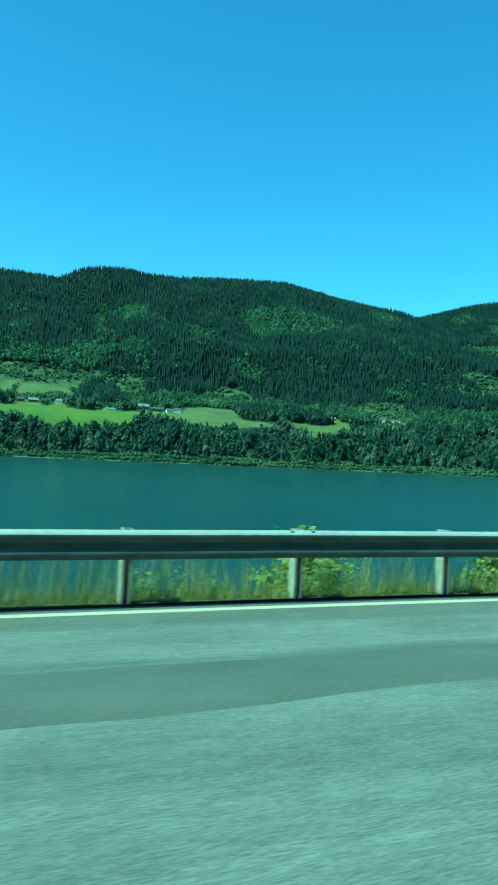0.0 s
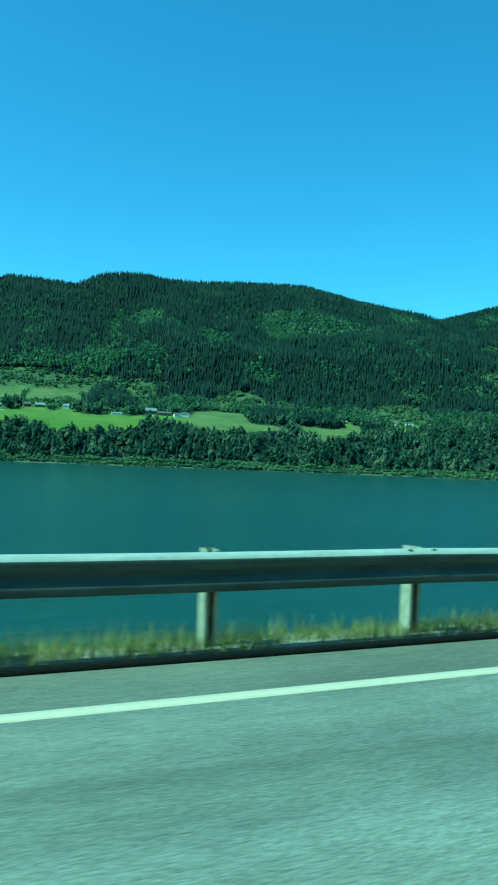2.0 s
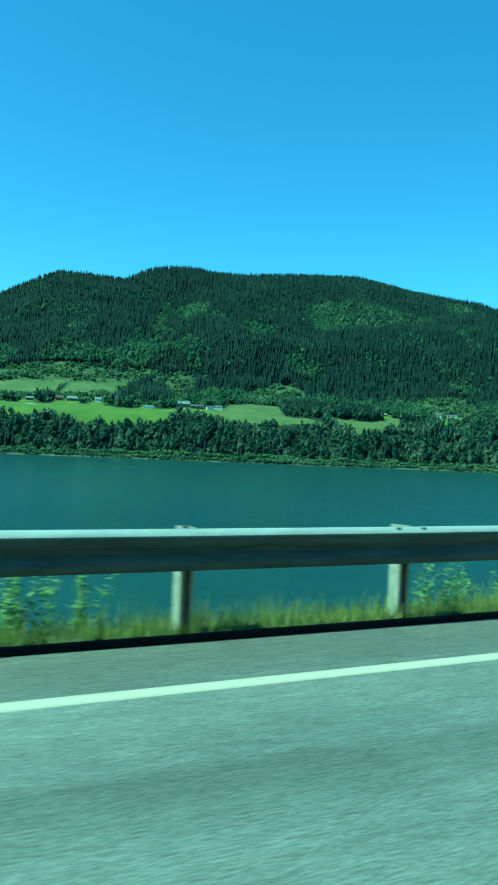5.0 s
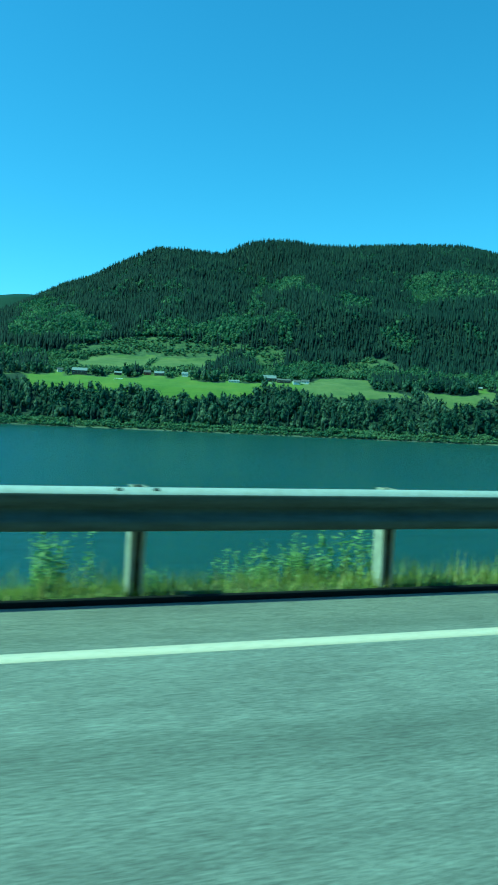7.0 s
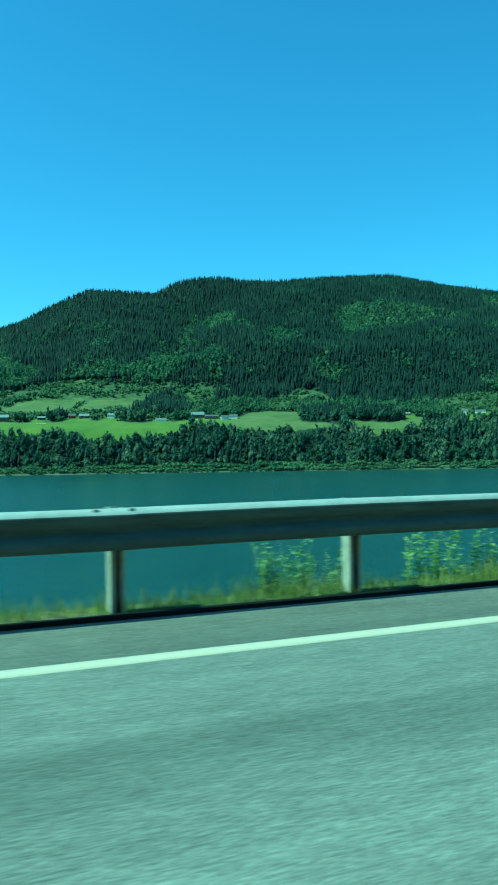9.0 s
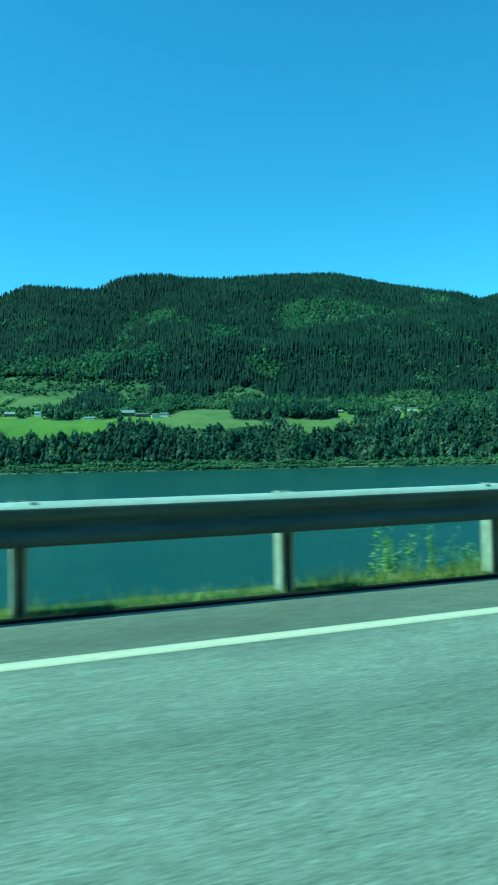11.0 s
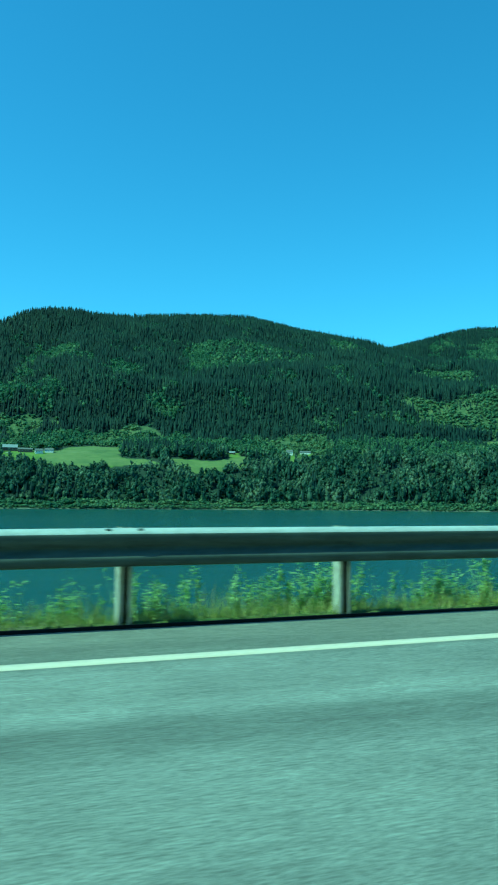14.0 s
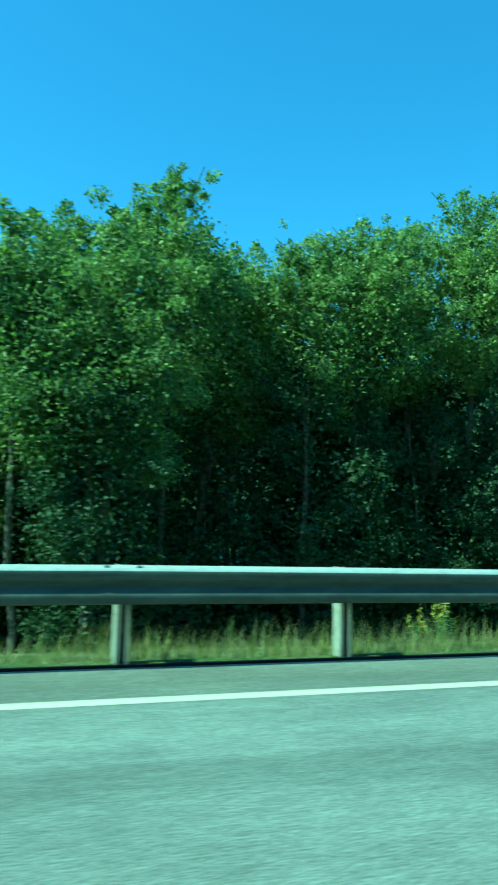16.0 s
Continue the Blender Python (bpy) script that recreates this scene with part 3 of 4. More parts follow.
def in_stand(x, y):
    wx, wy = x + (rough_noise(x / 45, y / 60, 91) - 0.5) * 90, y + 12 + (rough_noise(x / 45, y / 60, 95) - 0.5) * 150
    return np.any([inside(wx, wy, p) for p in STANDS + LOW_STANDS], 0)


def far_woods():
    r = np.random.default_rng(3)

    def sites(x0, x1, o0, o1, step):
        gx, go = np.meshgrid(np.arange(x0, x1, step), np.arange(o0, o1, step), indexing="ij")
        gx, go = (gx + r.uniform(-0.5, 0.5, gx.shape) * step).ravel(), (go + r.uniform(-0.5, 0.5, go.shape) * step).ravel()
        return gx, shore_y(gx) + go, go

    # what the drive can see of the far side
    def seen(x, y):
        return (x > 150 - y * 0.075 - 20) & (x < 372 + y * 1.13)

    forests = {k: [] for k in ("spruce", "shore", "hedge", "birch", "bush")}

    def plant(kind, sel, x, y, wide, high, tint):
        forests[kind].append(np.stack([x, y, hill_z(x, y) - 0.4, wide + 0 * x, high + 0 * x, np.clip(tint + 0 * x, 0, 1)], -1)[sel])

    # hedges of bushes along the shore, with grassy lanes between
    x, y, o = sites(60, 1750, 2.5, 46, 3.6)
    keep = seen(x, y) & ~terrace(o, x) & (rough_noise(x / 14, y / 9, 53, 3) + r.uniform(-0.2, 0.2, x.shape) > np.where(o < 17, 0.28, 0.34))
    x, y, o = x[keep], y[keep], o[keep]
    h = (2.2 + 6.5 * rough_noise(x / 17, y / 17, 55, 2) * np.where(o < 17, 0.8, 1.1)) * r.uniform(0.7, 1.25, x.shape)
    plant("bush", h > 0, x, y, h * 1.75 + 1, h * 1.15, rough_noise(x / 30, y / 30, 56, 2) * 0.7 + r.uniform(-0.1, 0.55, x.shape))
    # the belt of tall trees below the meadows
    x, y, o = sites(60, 1750, 44, 215, 8.8)
    patch = rough_noise(x / 70, y / 70, 51)
    clump = clump_at(x, y)
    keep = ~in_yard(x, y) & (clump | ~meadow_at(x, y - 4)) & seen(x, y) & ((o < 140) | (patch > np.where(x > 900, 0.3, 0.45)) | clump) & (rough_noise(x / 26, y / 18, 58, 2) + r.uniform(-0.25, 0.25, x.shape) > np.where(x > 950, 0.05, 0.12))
    x, y, o = x[keep], y[keep], o[keep]
    con = rough_noise(x / 60, y / 60, 57) + r.uniform(-0.3, 0.3, x.shape) > np.where(x < 330, 0.55, 0.74)
    h = 8 + 17 * np.clip(rough_noise(x / 22, y / 22, 59, 3) * 2.2 - 0.6, 0, 1) + r.uniform(-2.5, 4.5, x.shape)
    h = h * np.where((o > 95) & meadow_at(x, y + 45), 0.62, 1.0)
    tone = rough_noise(x / 26, y / 26, 60, 2) * 1.0 + r.uniform(-0.4, 0.4, x.shape)
    plant("shore", ~con, x, y, (7.5 + 0.5 * h) * r.uniform(0.75, 1.3, x.shape), h * 1.08, tone)
    plant("spruce", con, x, y, h * 1.35, h * 1.08, tone)
    # between and above the meadows
    x, y, o = sites(40, 3450, 215, 620, 7.6)
    clump, open_land = clump_at(x, y), scrub_at(x, y)
    keep = ~in_yard(x, y) & (clump | ~meadow_at(x, y - 5)) & seen(x, y) & (clump | ~open_land | (rough_noise(x / 30, y / 24, 83, 3) + r.uniform(-0.12, 0.12, x.shape) > np.where((y < 1475) & (x < 660), 0.42, np.where(x > 1400, 0.34, np.where(x > 1000, 0.5, 0.47)))))
    x, y, o, clump, open_land = x[keep], y[keep], o[keep], clump[keep], open_land[keep]
    broad = rough_noise(x / 90, y / 90, 61) + r.uniform(-0.12, 0.12, x.shape) > np.interp(o, [330, 470, 520], [0.3, 0.4, 0.74])
    broad = (broad & ~clump) | (clump & (r.random(x.shape) < 0.3)) | (open_land & ~clump & (r.random(x.shape) < 0.9)) | in_stand(x, y)
    bush = open_land & ~clump
    h = (8 + 12 * rough_noise(x / 24, y / 24, 63, 2) + r.uniform(-2, 4, x.shape)) * np.where(bush, 0.55, 1)
    tone = rough_noise(x / 26, y / 26, 62, 2) * 0.7 + r.uniform(-0.3, 0.4, x.shape) + np.where(bush, 0.25, 0)
    near = broad & (o < 500) & (x < 1560)
    plant("birch", broad & ~near, x, y, h * np.where(bush, 1.7, 1.15), h, tone)
    plant("hedge", near & (bush | (r.random(x.shape) < 0.7)), x, y, h * np.where(bush, 1.7, 1.15), h * np.where(bush, 1.15, 1), tone)
    plant("spruce", ~broad, x, y, h * 1.7, h * np.where(o > 480, 1.5, 1.25), tone)
    # the mountain forest
    x, y, o = sites(0, 3450, 620, 2300, 8.2)
    young = young_at(x, y)
    keep = seen(x, y) & (y < RIDGE_Y + 30) & (~young | (rough_noise(x / 24, y / 24, 85, 2) > 0.3))
    x, y, o, young = x[keep], y[keep], o[keep], young[keep]
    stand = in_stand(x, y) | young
    mixed = rough_noise(x / 60, y / 90, 67, 3)
    broad = (stand & (mixed + r.uniform(-0.25, 0.25, x.shape) > 0.33)) | (~stand & (mixed + r.uniform(-0.2, 0.2, x.shape) > 0.80))
    crest = np.clip((RIDGE_Y - y) / 160, 0, 1)
    h = (17 + 6 * rough_noise(x / 70, y / 70, 69, 2) + r.uniform(-5, 5, x.shape) + 5 * (r.random(x.shape) < 0.05)) * (0.58 + 0.42 * crest) * np.where(young, 0.5, 1)
    tone = rough_noise(x / 40, y / 55, 68, 3) * 0.9 + r.uniform(-0.35, 0.35, x.shape)
    plant("birch", broad, x, y, h * np.where(young, 1.7, 0.92), h * 0.86, tone + np.where(young, 0.1, np.where(stand, -0.16, -0.35)))
    plant("spruce", ~broad, x, y, h * 1.2 + 7 * (1 - crest), h * np.where(stand, 0.95, 1.22), tone)
    spruces = [spruce_proto(r) for _ in range(8)]
    tall = [broad_proto(r, 5, 80, 0.06, 0.34) for _ in range(9)]
    small = [broad_proto(r, 1, 15, 0.12, 0.33) for _ in range(8)]
    hedge = [broad_proto(r, 3, 34, 0.082, 0.34) for _ in range(8)]
    for name, protos, kind, mat, label in (
            ("spruce_forest", spruces, "spruce", SPRUCE, "dense dark green spruce forest covering the mountainside"),
            ("shore_woodland", tall, "shore", BROAD, "leafy green woodland belt along the far lake shore"),
            ("field_edge_trees", hedge, "hedge", BIRCHES, "light green broadleaf trees and hedges between the meadows"),
            ("birch_forest", small, "birch", BIRCHES, "lighter green broadleaf stands among the mountain spruces"),
            ("shore_bushes", small, "bush", BIRCHES, "low green bushes in rows along the far shore")):
        q = np.concatenate(forests[kind])
        v, f, tint = scatter(protos, q[:, :3], q[:, 3:5], r.uniform(0, 6.28, len(q)), r.integers(0, len(protos), len(q)), q[:, 5])
        me = mesh_of(name, v, f, mat)
        me.attributes.new("tint", 'FLOAT', 'POINT').data.foreach_set("value", tint.astype(np.float32))
        tagged(new(name, me), label, "forest", kind="stuff")


far_hillside()
distant_ridge()
far_woods()

# ---- lake ----
gx, gy = np.meshgrid(np.linspace(-1600, 3400, 26), np.linspace(20, 1400, 12), indexing="ij")
tagged(new("water", mesh_of("water", np.stack([gx, gy, gx * 0 + LAKE_Z], -1), grid_faces(26, 12), WATER)), "dark teal lake with small ripples", "lake", kind="structure")
for ob in scene.objects:
    if ob.name == "water":
        ob.location = (0, -60, 0)

# ---- road, kerb, verge ----
def kerb_in(s):
    return rail_side(s) - np.interp(s, [8, 18, 24, 29, 40, 84, 130, 250, 360], [-0.10, 0.1, 0.29, 0.27, 0.15, 0.14, 0.03, 0.0, -0.06])


def kerb_up(s):
    return float(np.interp(s, [34, 44, 120, 150, 190, 240], [0.024, 0.047, 0.045, 0.036, 0.036, 0.022]))


LONG = np.arange(-40, 440, 2.0)
me = sweep("road", LONG, lambda s: np.array([(l, road_z(s, l)) for l in np.linspace(-5.0, rail_side(s) + 0.12, 8)]), ASPHALT)
uv, li = me.uv_layers[0].data, np.empty(len(me.loops), np.int32)
me.loops.foreach_get("vertex_index", li)
flat = np.stack([np.repeat(LONG, 8), np.tile(np.linspace(0, 1, 8), len(LONG))], -1)
flat[:, 1] = (rail_side(flat[:, 0]) + 5.0) * (1 - flat[:, 1])
uv.foreach_set("uv", flat[li].astype(np.float32).ravel())
tagged(new("road", me), "grey worn asphalt road lane beside the lake", "road", kind="structure")


def patch_row(s):
    """The older strip between the lane and the lay-by, feathered at both edges."""
    o = float(np.interp(s, [-20, 1, 6, 12, 15, 21, 23], [5.6, 5.5, 5.45, 5.6, 5.55, 5.05, 4.75])) + 0.05 * float(lattice(np.array(s * 1.7), np.array(2.0), 5))
    i = float(np.interp(s, [-20, 1, 6, 12, 21, 23], [4.25, 4.3, 4.55, 4.76, 4.62, 4.6])) + 0.12 * float(lattice(np.array(s * 2.3), np.array(5.0), 6))
    return np.array([(l, road_z(s, l) + q) for l, q in ((i, -0.003), (i + 0.01, 0.004), ((i + o) / 2, 0.004), (o - 0.01, 0.004), (o, -0.003))])


tagged(new("asphalt_strip", sweep("asphalt_strip", np.arange(-20, 23.1, 0.4), patch_row, OLD_ASPHALT)), "darker old asphalt strip beside the widened lay-by", "road", kind="structure")
side = np.array([0.0, 0.2, 0.4, 0.6, 0.75, 0.95, 1.2, 1.6, 2.2, 4, 7, 10, 20, 40, 60, 75, 100, 140])
FAR = np.concatenate([np.arange(-680, -40, 40.0), LONG, np.arange(440, 1240, 40.0)])
# Rows right of the road: unseen slope, added to keep skylight off the rail.
me = sweep("ground", FAR, lambda s: np.concatenate([
    [(-900.0, 330.0), (-400.0, 190.0), (-120.0, 75.0), (-60.0, 40.0), (-25.0, 16.0), (-10, 2.5), (-7.0, -0.4), (-5.0, road_z(s, -5.0) - 0.03)],
    [(l, road_z(s, l) - 0.12) for l in (0.0, kerb_in(s) + 0.05)],
    np.stack([rail_side(s) + 0.14 + side, bank_z(s, side)], -1)]), SOIL)
tagged(new("ground", me), "grassy gravel verge falling away to the lake", "ground", kind="structure")
me = sweep("kerb", np.arange(-40, 440, 0.5), lambda s: np.array([(kerb_in(s), edge_z(s) - 0.02), (kerb_in(s) + 0.012, edge_z(s) + kerb_up(s) - 0.007 + 0.014 * float(lattice(np.array(s * 0.9), np.array(0.0), 4))), (kerb_in(s) + 0.085, edge_z(s) + kerb_up(s)), (kerb_in(s) + 0.16, edge_z(s) - 0.03)]), KERB, closed=True)
tagged(new("kerb", me), "low asphalt kerb along the road edge, shade put into its near-black colour", "kerb", kind="structure")
me = sweep("gravel_strip", np.arange(20, 92, 0.5), lambda s: np.array([(kerb_in(s) + 0.095, edge_z(s) + 0.034), (kerb_in(s) + 0.2 + 0.2 * float(lattice(np.array(s * 0.4), np.array(0.0), 9)), edge_z(s) + 0.045), (rail_side(s) + 0.5, edge_z(s) + 0.0)]), GRAVEL)
tagged(new("gravel_strip", me), "pale gravel strip behind the asphalt kerb", "gravel", kind="structure")


def line_in(s):
    return rail_side(s) - np.interp(s, [12, 17, 21, 23.5, 24.2, 27, 34, 80, 180, 245, 262, 294, 305], [0.2, 0.34, 0.9, 1.06, 1.025, 0.985, 1.04, 1.08, 1.03, 0.91, 0.8, 0.8, 0.9])


def wide(s):
    return float(np.interp(s, [60, 100, 200, 240], [1.0, 0.95, 0.95, 0.87]))


marking = tagged(new("edge_marking"), "worn white painted edge line on the asphalt", "road marking", kind="structure")
for a, b in ((-40, 81.3), (81.55, 440)):
    ss = np.append(np.arange(a, b, 1.0), b)
    me = sweep("painted_line", ss, lambda s: np.array([(line_in(s) + o * wide(s), road_z(s, line_in(s) + o * wide(s)) + q) for o, q in ((-0.085, -0.004), (-0.083, 0.004), (0.065, 0.004), (0.067, -0.004))]), PAINT)
    new("painted_line", me).parent = marking

# thin strips where a second coat missed the first
for a, b, o0, o1, w in ((24.7, 27.6, -0.18, -0.112, 0.012), (161.5, 171.0, -0.112, -0.106, 0.014), (286.0, 293.0, 0.085, 0.078, 0.006),
                        (1.0, 4.0, -0.125, -0.125, 0.008), (6.0, 7.6, -0.13, -0.13, 0.007), (8.6, 10.3, -0.14, -0.14, 0.007), (11.2, 12.8, -0.13, -0.13, 0.007)):
    me = sweep("painted_line", np.linspace(a, b, 12), lambda s: np.array([(line_in(s) + float(np.interp(s, [a, b], [o0, o1])) + o, road_z(s, line_in(s)) + q) for o, q in ((-w - 0.002, -0.004), (-w, 0.003), (w, 0.003), (w + 0.002, -0.004))]), PAINT)
    new("painted_line", me).parent = marking

# ---- guard rail ----
W_BEAM = ((0.012, 0.0), (0.034, -0.005), (0.066, -0.022), (0.084, -0.044), (0.087, -0.054), (0.086, -0.110), (0.034, -0.142), (0.03, -0.158), (0.05, -0.186), (0.083, -0.228), (0.086, -0.238), (0.086, -0.290), (0.06, -0.302), (0.012, -0.31))


def dent(s):
    """Where a knock has flattened the rail and pushed it towards the road."""
    return np.exp(-((s - 24.3) / 1.3) ** 2)


def guard_rail():
    rail = tagged(new("guard_rail"), "galvanised steel guard rail on posts along the road", "guard rail")
    bm = bmesh.new()
    bmesh.ops.create_cone(bm, cap_ends=True, segments=10, radius1=0.02, radius2=0.014, depth=0.016)
    for v in bm.verts:
        v.co.x *= 1.5
    head = bpy.data.meshes.new("splice_bolt")
    bm.to_mesh(head)
    bm.free()
    head.materials.append(BOLT)
    for k in range(-8, 107):
        a, b = k * 4.0 - 0.16, k * 4.0 + 4.16
        d = 0.006 if k % 2 else 0.0
        sag = rng.normal(0, 0.006)
        ss = np.linspace(a, b, 17 if 4 < k < 8 else 5)

        def section(s):
            t, z, w = rail_side(s) - 0.26 * dent(s), rail_top(s) + 0.015 * dent(s), 1 + 0.16 * dent(s)
            out = [(t + 0.045 - o * (2 - w) - d, z + q * w + sag * math.sin((s - a) * 0.75)) for o, q in W_BEAM]
            inn = [(t + 0.049 - o * (2 - w) - d + 0.004, z + q * w + sag * math.sin((s - a) * 0.75)) for o, q in W_BEAM[::-1]]
            return np.array(out + inn)
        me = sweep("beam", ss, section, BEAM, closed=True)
        me.materials.append(SUNLIT_STEEL)
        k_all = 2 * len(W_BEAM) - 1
        # The top faces take the lighter steel that stands for sunlight.
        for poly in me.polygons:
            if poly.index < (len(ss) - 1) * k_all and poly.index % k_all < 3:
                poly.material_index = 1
        beam = new("beam", me)
        beam.parent = rail
        for ds in (-0.13, 0.13):
            q = k * 4.0 + ds
            bolt_at = place(np.array(q), np.array(rail_side(q) - 0.26 * dent(q) - 0.012), np.array(rail_top(q) + 0.015 * dent(q) - 0.014))
            splice = new("splice_bolt", head)
            splice.parent = beam
            splice.matrix_basis = Matrix.Translation(bolt_at) @ Matrix.Rotation(float(np.interp(q, S, HEAD)), 4, 'Z') @ Matrix.Rotation(math.radians(32), 4, 'X')
    bm = bmesh.new()
    box(bm, -0.055, -0.047, -0.07, 0.075, -0.87, 0.0, 0.002)
    box(bm, -0.047, 0.055, 0.067, 0.075, -0.87, -0.004)
    box(bm, 0.047, 0.055, -0.07, 0.067, -0.87, -0.006)
    box(bm, -0.047, -0.024, -0.07, -0.062, -0.87, -0.006)
    box(bm, 0.028, 0.047, -0.07, -0.062, -0.87, -0.008)
    post = part("post", bm, POST, rail, "galvanised steel channel post")
    bm = bmesh.new()
    box(bm, -0.045, 0.045, -0.138, -0.072, -0.27, -0.04, 0.004)
    spacer = part("spacer", bm, POST, post)
    bm = bmesh.new()
    bmesh.ops.create_cone(bm, cap_ends=True, segments=8, radius1=0.026, radius2=0.02, depth=0.024, matrix=Matrix.Translation((0, -0.18, -0.15)) @ Matrix.Rotation(math.pi / 2, 4, 'X'))
    bolt = part("bolt", bm, BOLT, post)
    first = True
    for k in range(-14, 213):
        s = 2.0 * k + 0.045
        s -= 0.17 * dent(s)
        p = place(np.array(s), np.array(rail_side(s) - 0.26 * dent(s) + 0.19), np.array(rail_top(s)))
        m = Matrix.Translation(p) @ Matrix.Rotation(float(np.interp(s, S, HEAD)) + rng.normal(0, 0.02), 4, 'Z') @ Matrix.Rotation(rng.normal(0, 0.008), 4, 'Y')
        if first:
            post.matrix_basis, first = m, False
        else:
            copy_thing(post, m)


guard_rail()


# ---- farm buildings across the lake ----
PALE = plain_material("white_boards", (0.55, 0.55, 0.52), (0.72, 0.72, 0.70))
REDW = plain_material("red_boards", (0.09, 0.03, 0.022), (0.15, 0.05, 0.035))
DARKW = plain_material("dark_boards", (0.05, 0.04, 0.035), (0.12, 0.10, 0.08))
SLATE = plain_material("slate_roof", (0.06, 0.065, 0.07), (0.13, 0.135, 0.14), 0.8)
TIN = plain_material("tin_roof", (0.15, 0.17, 0.19), (0.24, 0.26, 0.29), 0.6)
PANE = plain_material("window_glass", (0.02, 0.025, 0.03), (0.05, 0.06, 0.07), 0.15)


def farm_building(name, x, y, length, depth, eaves, ridge, turn, wall_mat, roof_mat, label, windows=3, chimney=False):
    home = tagged(new(name), label, "house" if name == "farmhouse" else "barn", "farm buildings across the lake")
    z = float(hill_z(np.array(x, float), np.array(y, float)))
    home.matrix_basis = pose(x, y, z - 0.6, 0, 0, turn)
    a, d = length / 2, depth / 2
    bm = bmesh.new()
    prof = [(-d, -1.5), (d, -1.5), (d, eaves), (0, ridge), (-d, eaves)]
    rows = [[bm.verts.new((sx, py, pz)) for py, pz in prof] for sx in (-a, a)]
    bm.faces.new(rows[0]), bm.faces.new(rows[1][::-1])
    for k in (0, 1, 4):
        j = (k + 1) % 5
        bm.faces.new((rows[0][k], rows[1][k], rows[1][j], rows[0][j]))
    bmesh.ops.recalc_face_normals(bm, faces=bm.faces)
    wall = part("wall", bm, wall_mat, home)
    bm = bmesh.new()
    for sgn in (-1, 1):
        e, sl = d + 0.5, (ridge - eaves) / d
        pts = [(0, ridge + 0.05), (sgn * e, ridge + 0.05 - sl * e), (sgn * e, ridge + 0.3 - sl * e), (0, ridge + 0.3)]
        r = [[bm.verts.new((sx, py, pz)) for py, pz in pts] for sx in (-a - 0.5, a + 0.5)]
        bm.faces.new(r[0]), bm.faces.new(r[1][::-1])
        for k in range(4):
            bm.faces.new((r[0][k], r[1][k], r[1][(k + 1) % 4], r[0][(k + 1) % 4]))
    bmesh.ops.recalc_face_normals(bm, faces=bm.faces)
    roof = part("roof", bm, roof_mat, home)
    for k in range(windows):
        wx = -a + length * (k + 0.5) / windows
        bm = bmesh.new()
        box(bm, wx - 0.7, wx + 0.7, -d - 0.06, -d + 0.05, eaves * 0.4, eaves * 0.4 + 1.4)
        win = part("window", bm, PALE, wall)
        bm = bmesh.new()
        box(bm, wx - 0.55, wx + 0.55, -d - 0.09, -d - 0.055, eaves * 0.4 + 0.15, eaves * 0.4 + 1.25)
        pane = part("pane", bm, PANE, win)
    if chimney:
        bm = bmesh.new()
        box(bm, -0.5, 0.5, -0.5, 0.5, ridge - 0.6, ridge + 1.3)
        part("chimney", bm, DARKW, roof)
    return home


farm_building("barn", 238, 1374, 25, 12, 6.5, 11.0, -8, DARKW, TIN, "tall dark timber barn with pale tin roof above the meadow", 4)
farm_building("farmhouse", 206, 1399, 10, 7, 4.5, 7.5, 10, PALE, SLATE, "small white farmhouse beside a dark barn", 3, True)
farm_building("barn", 377, 1384, 17, 9, 4.5, 8.0, -12, DARKW, TIN, "dark barn with blue-grey tin roof by the meadow", 3)
farm_building("farmhouse", 357, 1393, 12, 8, 5.0, 8.5, -5, REDW, SLATE, "red farmhouse with slate roof among trees", 2, True)
farm_building("barn", 305, 1389, 13, 8, 4.0, 6.5, -8, DARKW, TIN, "small dark timber barn half hidden by trees", 2)
farm_building("farmhouse", 424, 1386, 11, 8, 5.5, 8.5, -15, PALE, TIN, "pale two-storey farmhouse with light roof on the hillside", 3, True)
farm_building("barn", 502, 1335, 19, 7, 2.6, 4.4, -14, PALE, TIN, "long low pale shed with tin roof", 4)
farm_building("barn", 574, 1362, 26, 12, 6.0, 11.0, -10, DARKW, TIN, "large dark barn with pale tin roof in the farmyard", 5)
farm_building("barn", 597, 1345, 24, 9, 4.5, 7.0, -10, DARKW, SLATE, "long dark shed with slate roof in the farmyard", 5)
farm_building("farmhouse", 617, 1331, 13, 8, 5.0, 8.0, -8, PALE, SLATE, "white farmhouse with slate roof in the farmyard", 3, True)
farm_building("farmhouse", 635, 1335, 14, 8, 4.5, 7.5, -20, PALE, SLATE, "low white farmhouse at the edge of the field", 3, True)
farm_building("farmhouse", 1060, 1246, 12, 9, 6.5, 10.0, -35, PALE, SLATE, "tall white farmhouse alone above the woodland", 3, True)
farm_building("barn", 1098, 1252, 20, 8, 3.5, 6.0, -35, PALE, SLATE, "low pale barn beside a white farmhouse", 4)
farm_building("barn", 957, 1280, 11, 7, 3.0, 5.5, -25, DARKW, TIN, "small dark field barn with tin roof", 2)


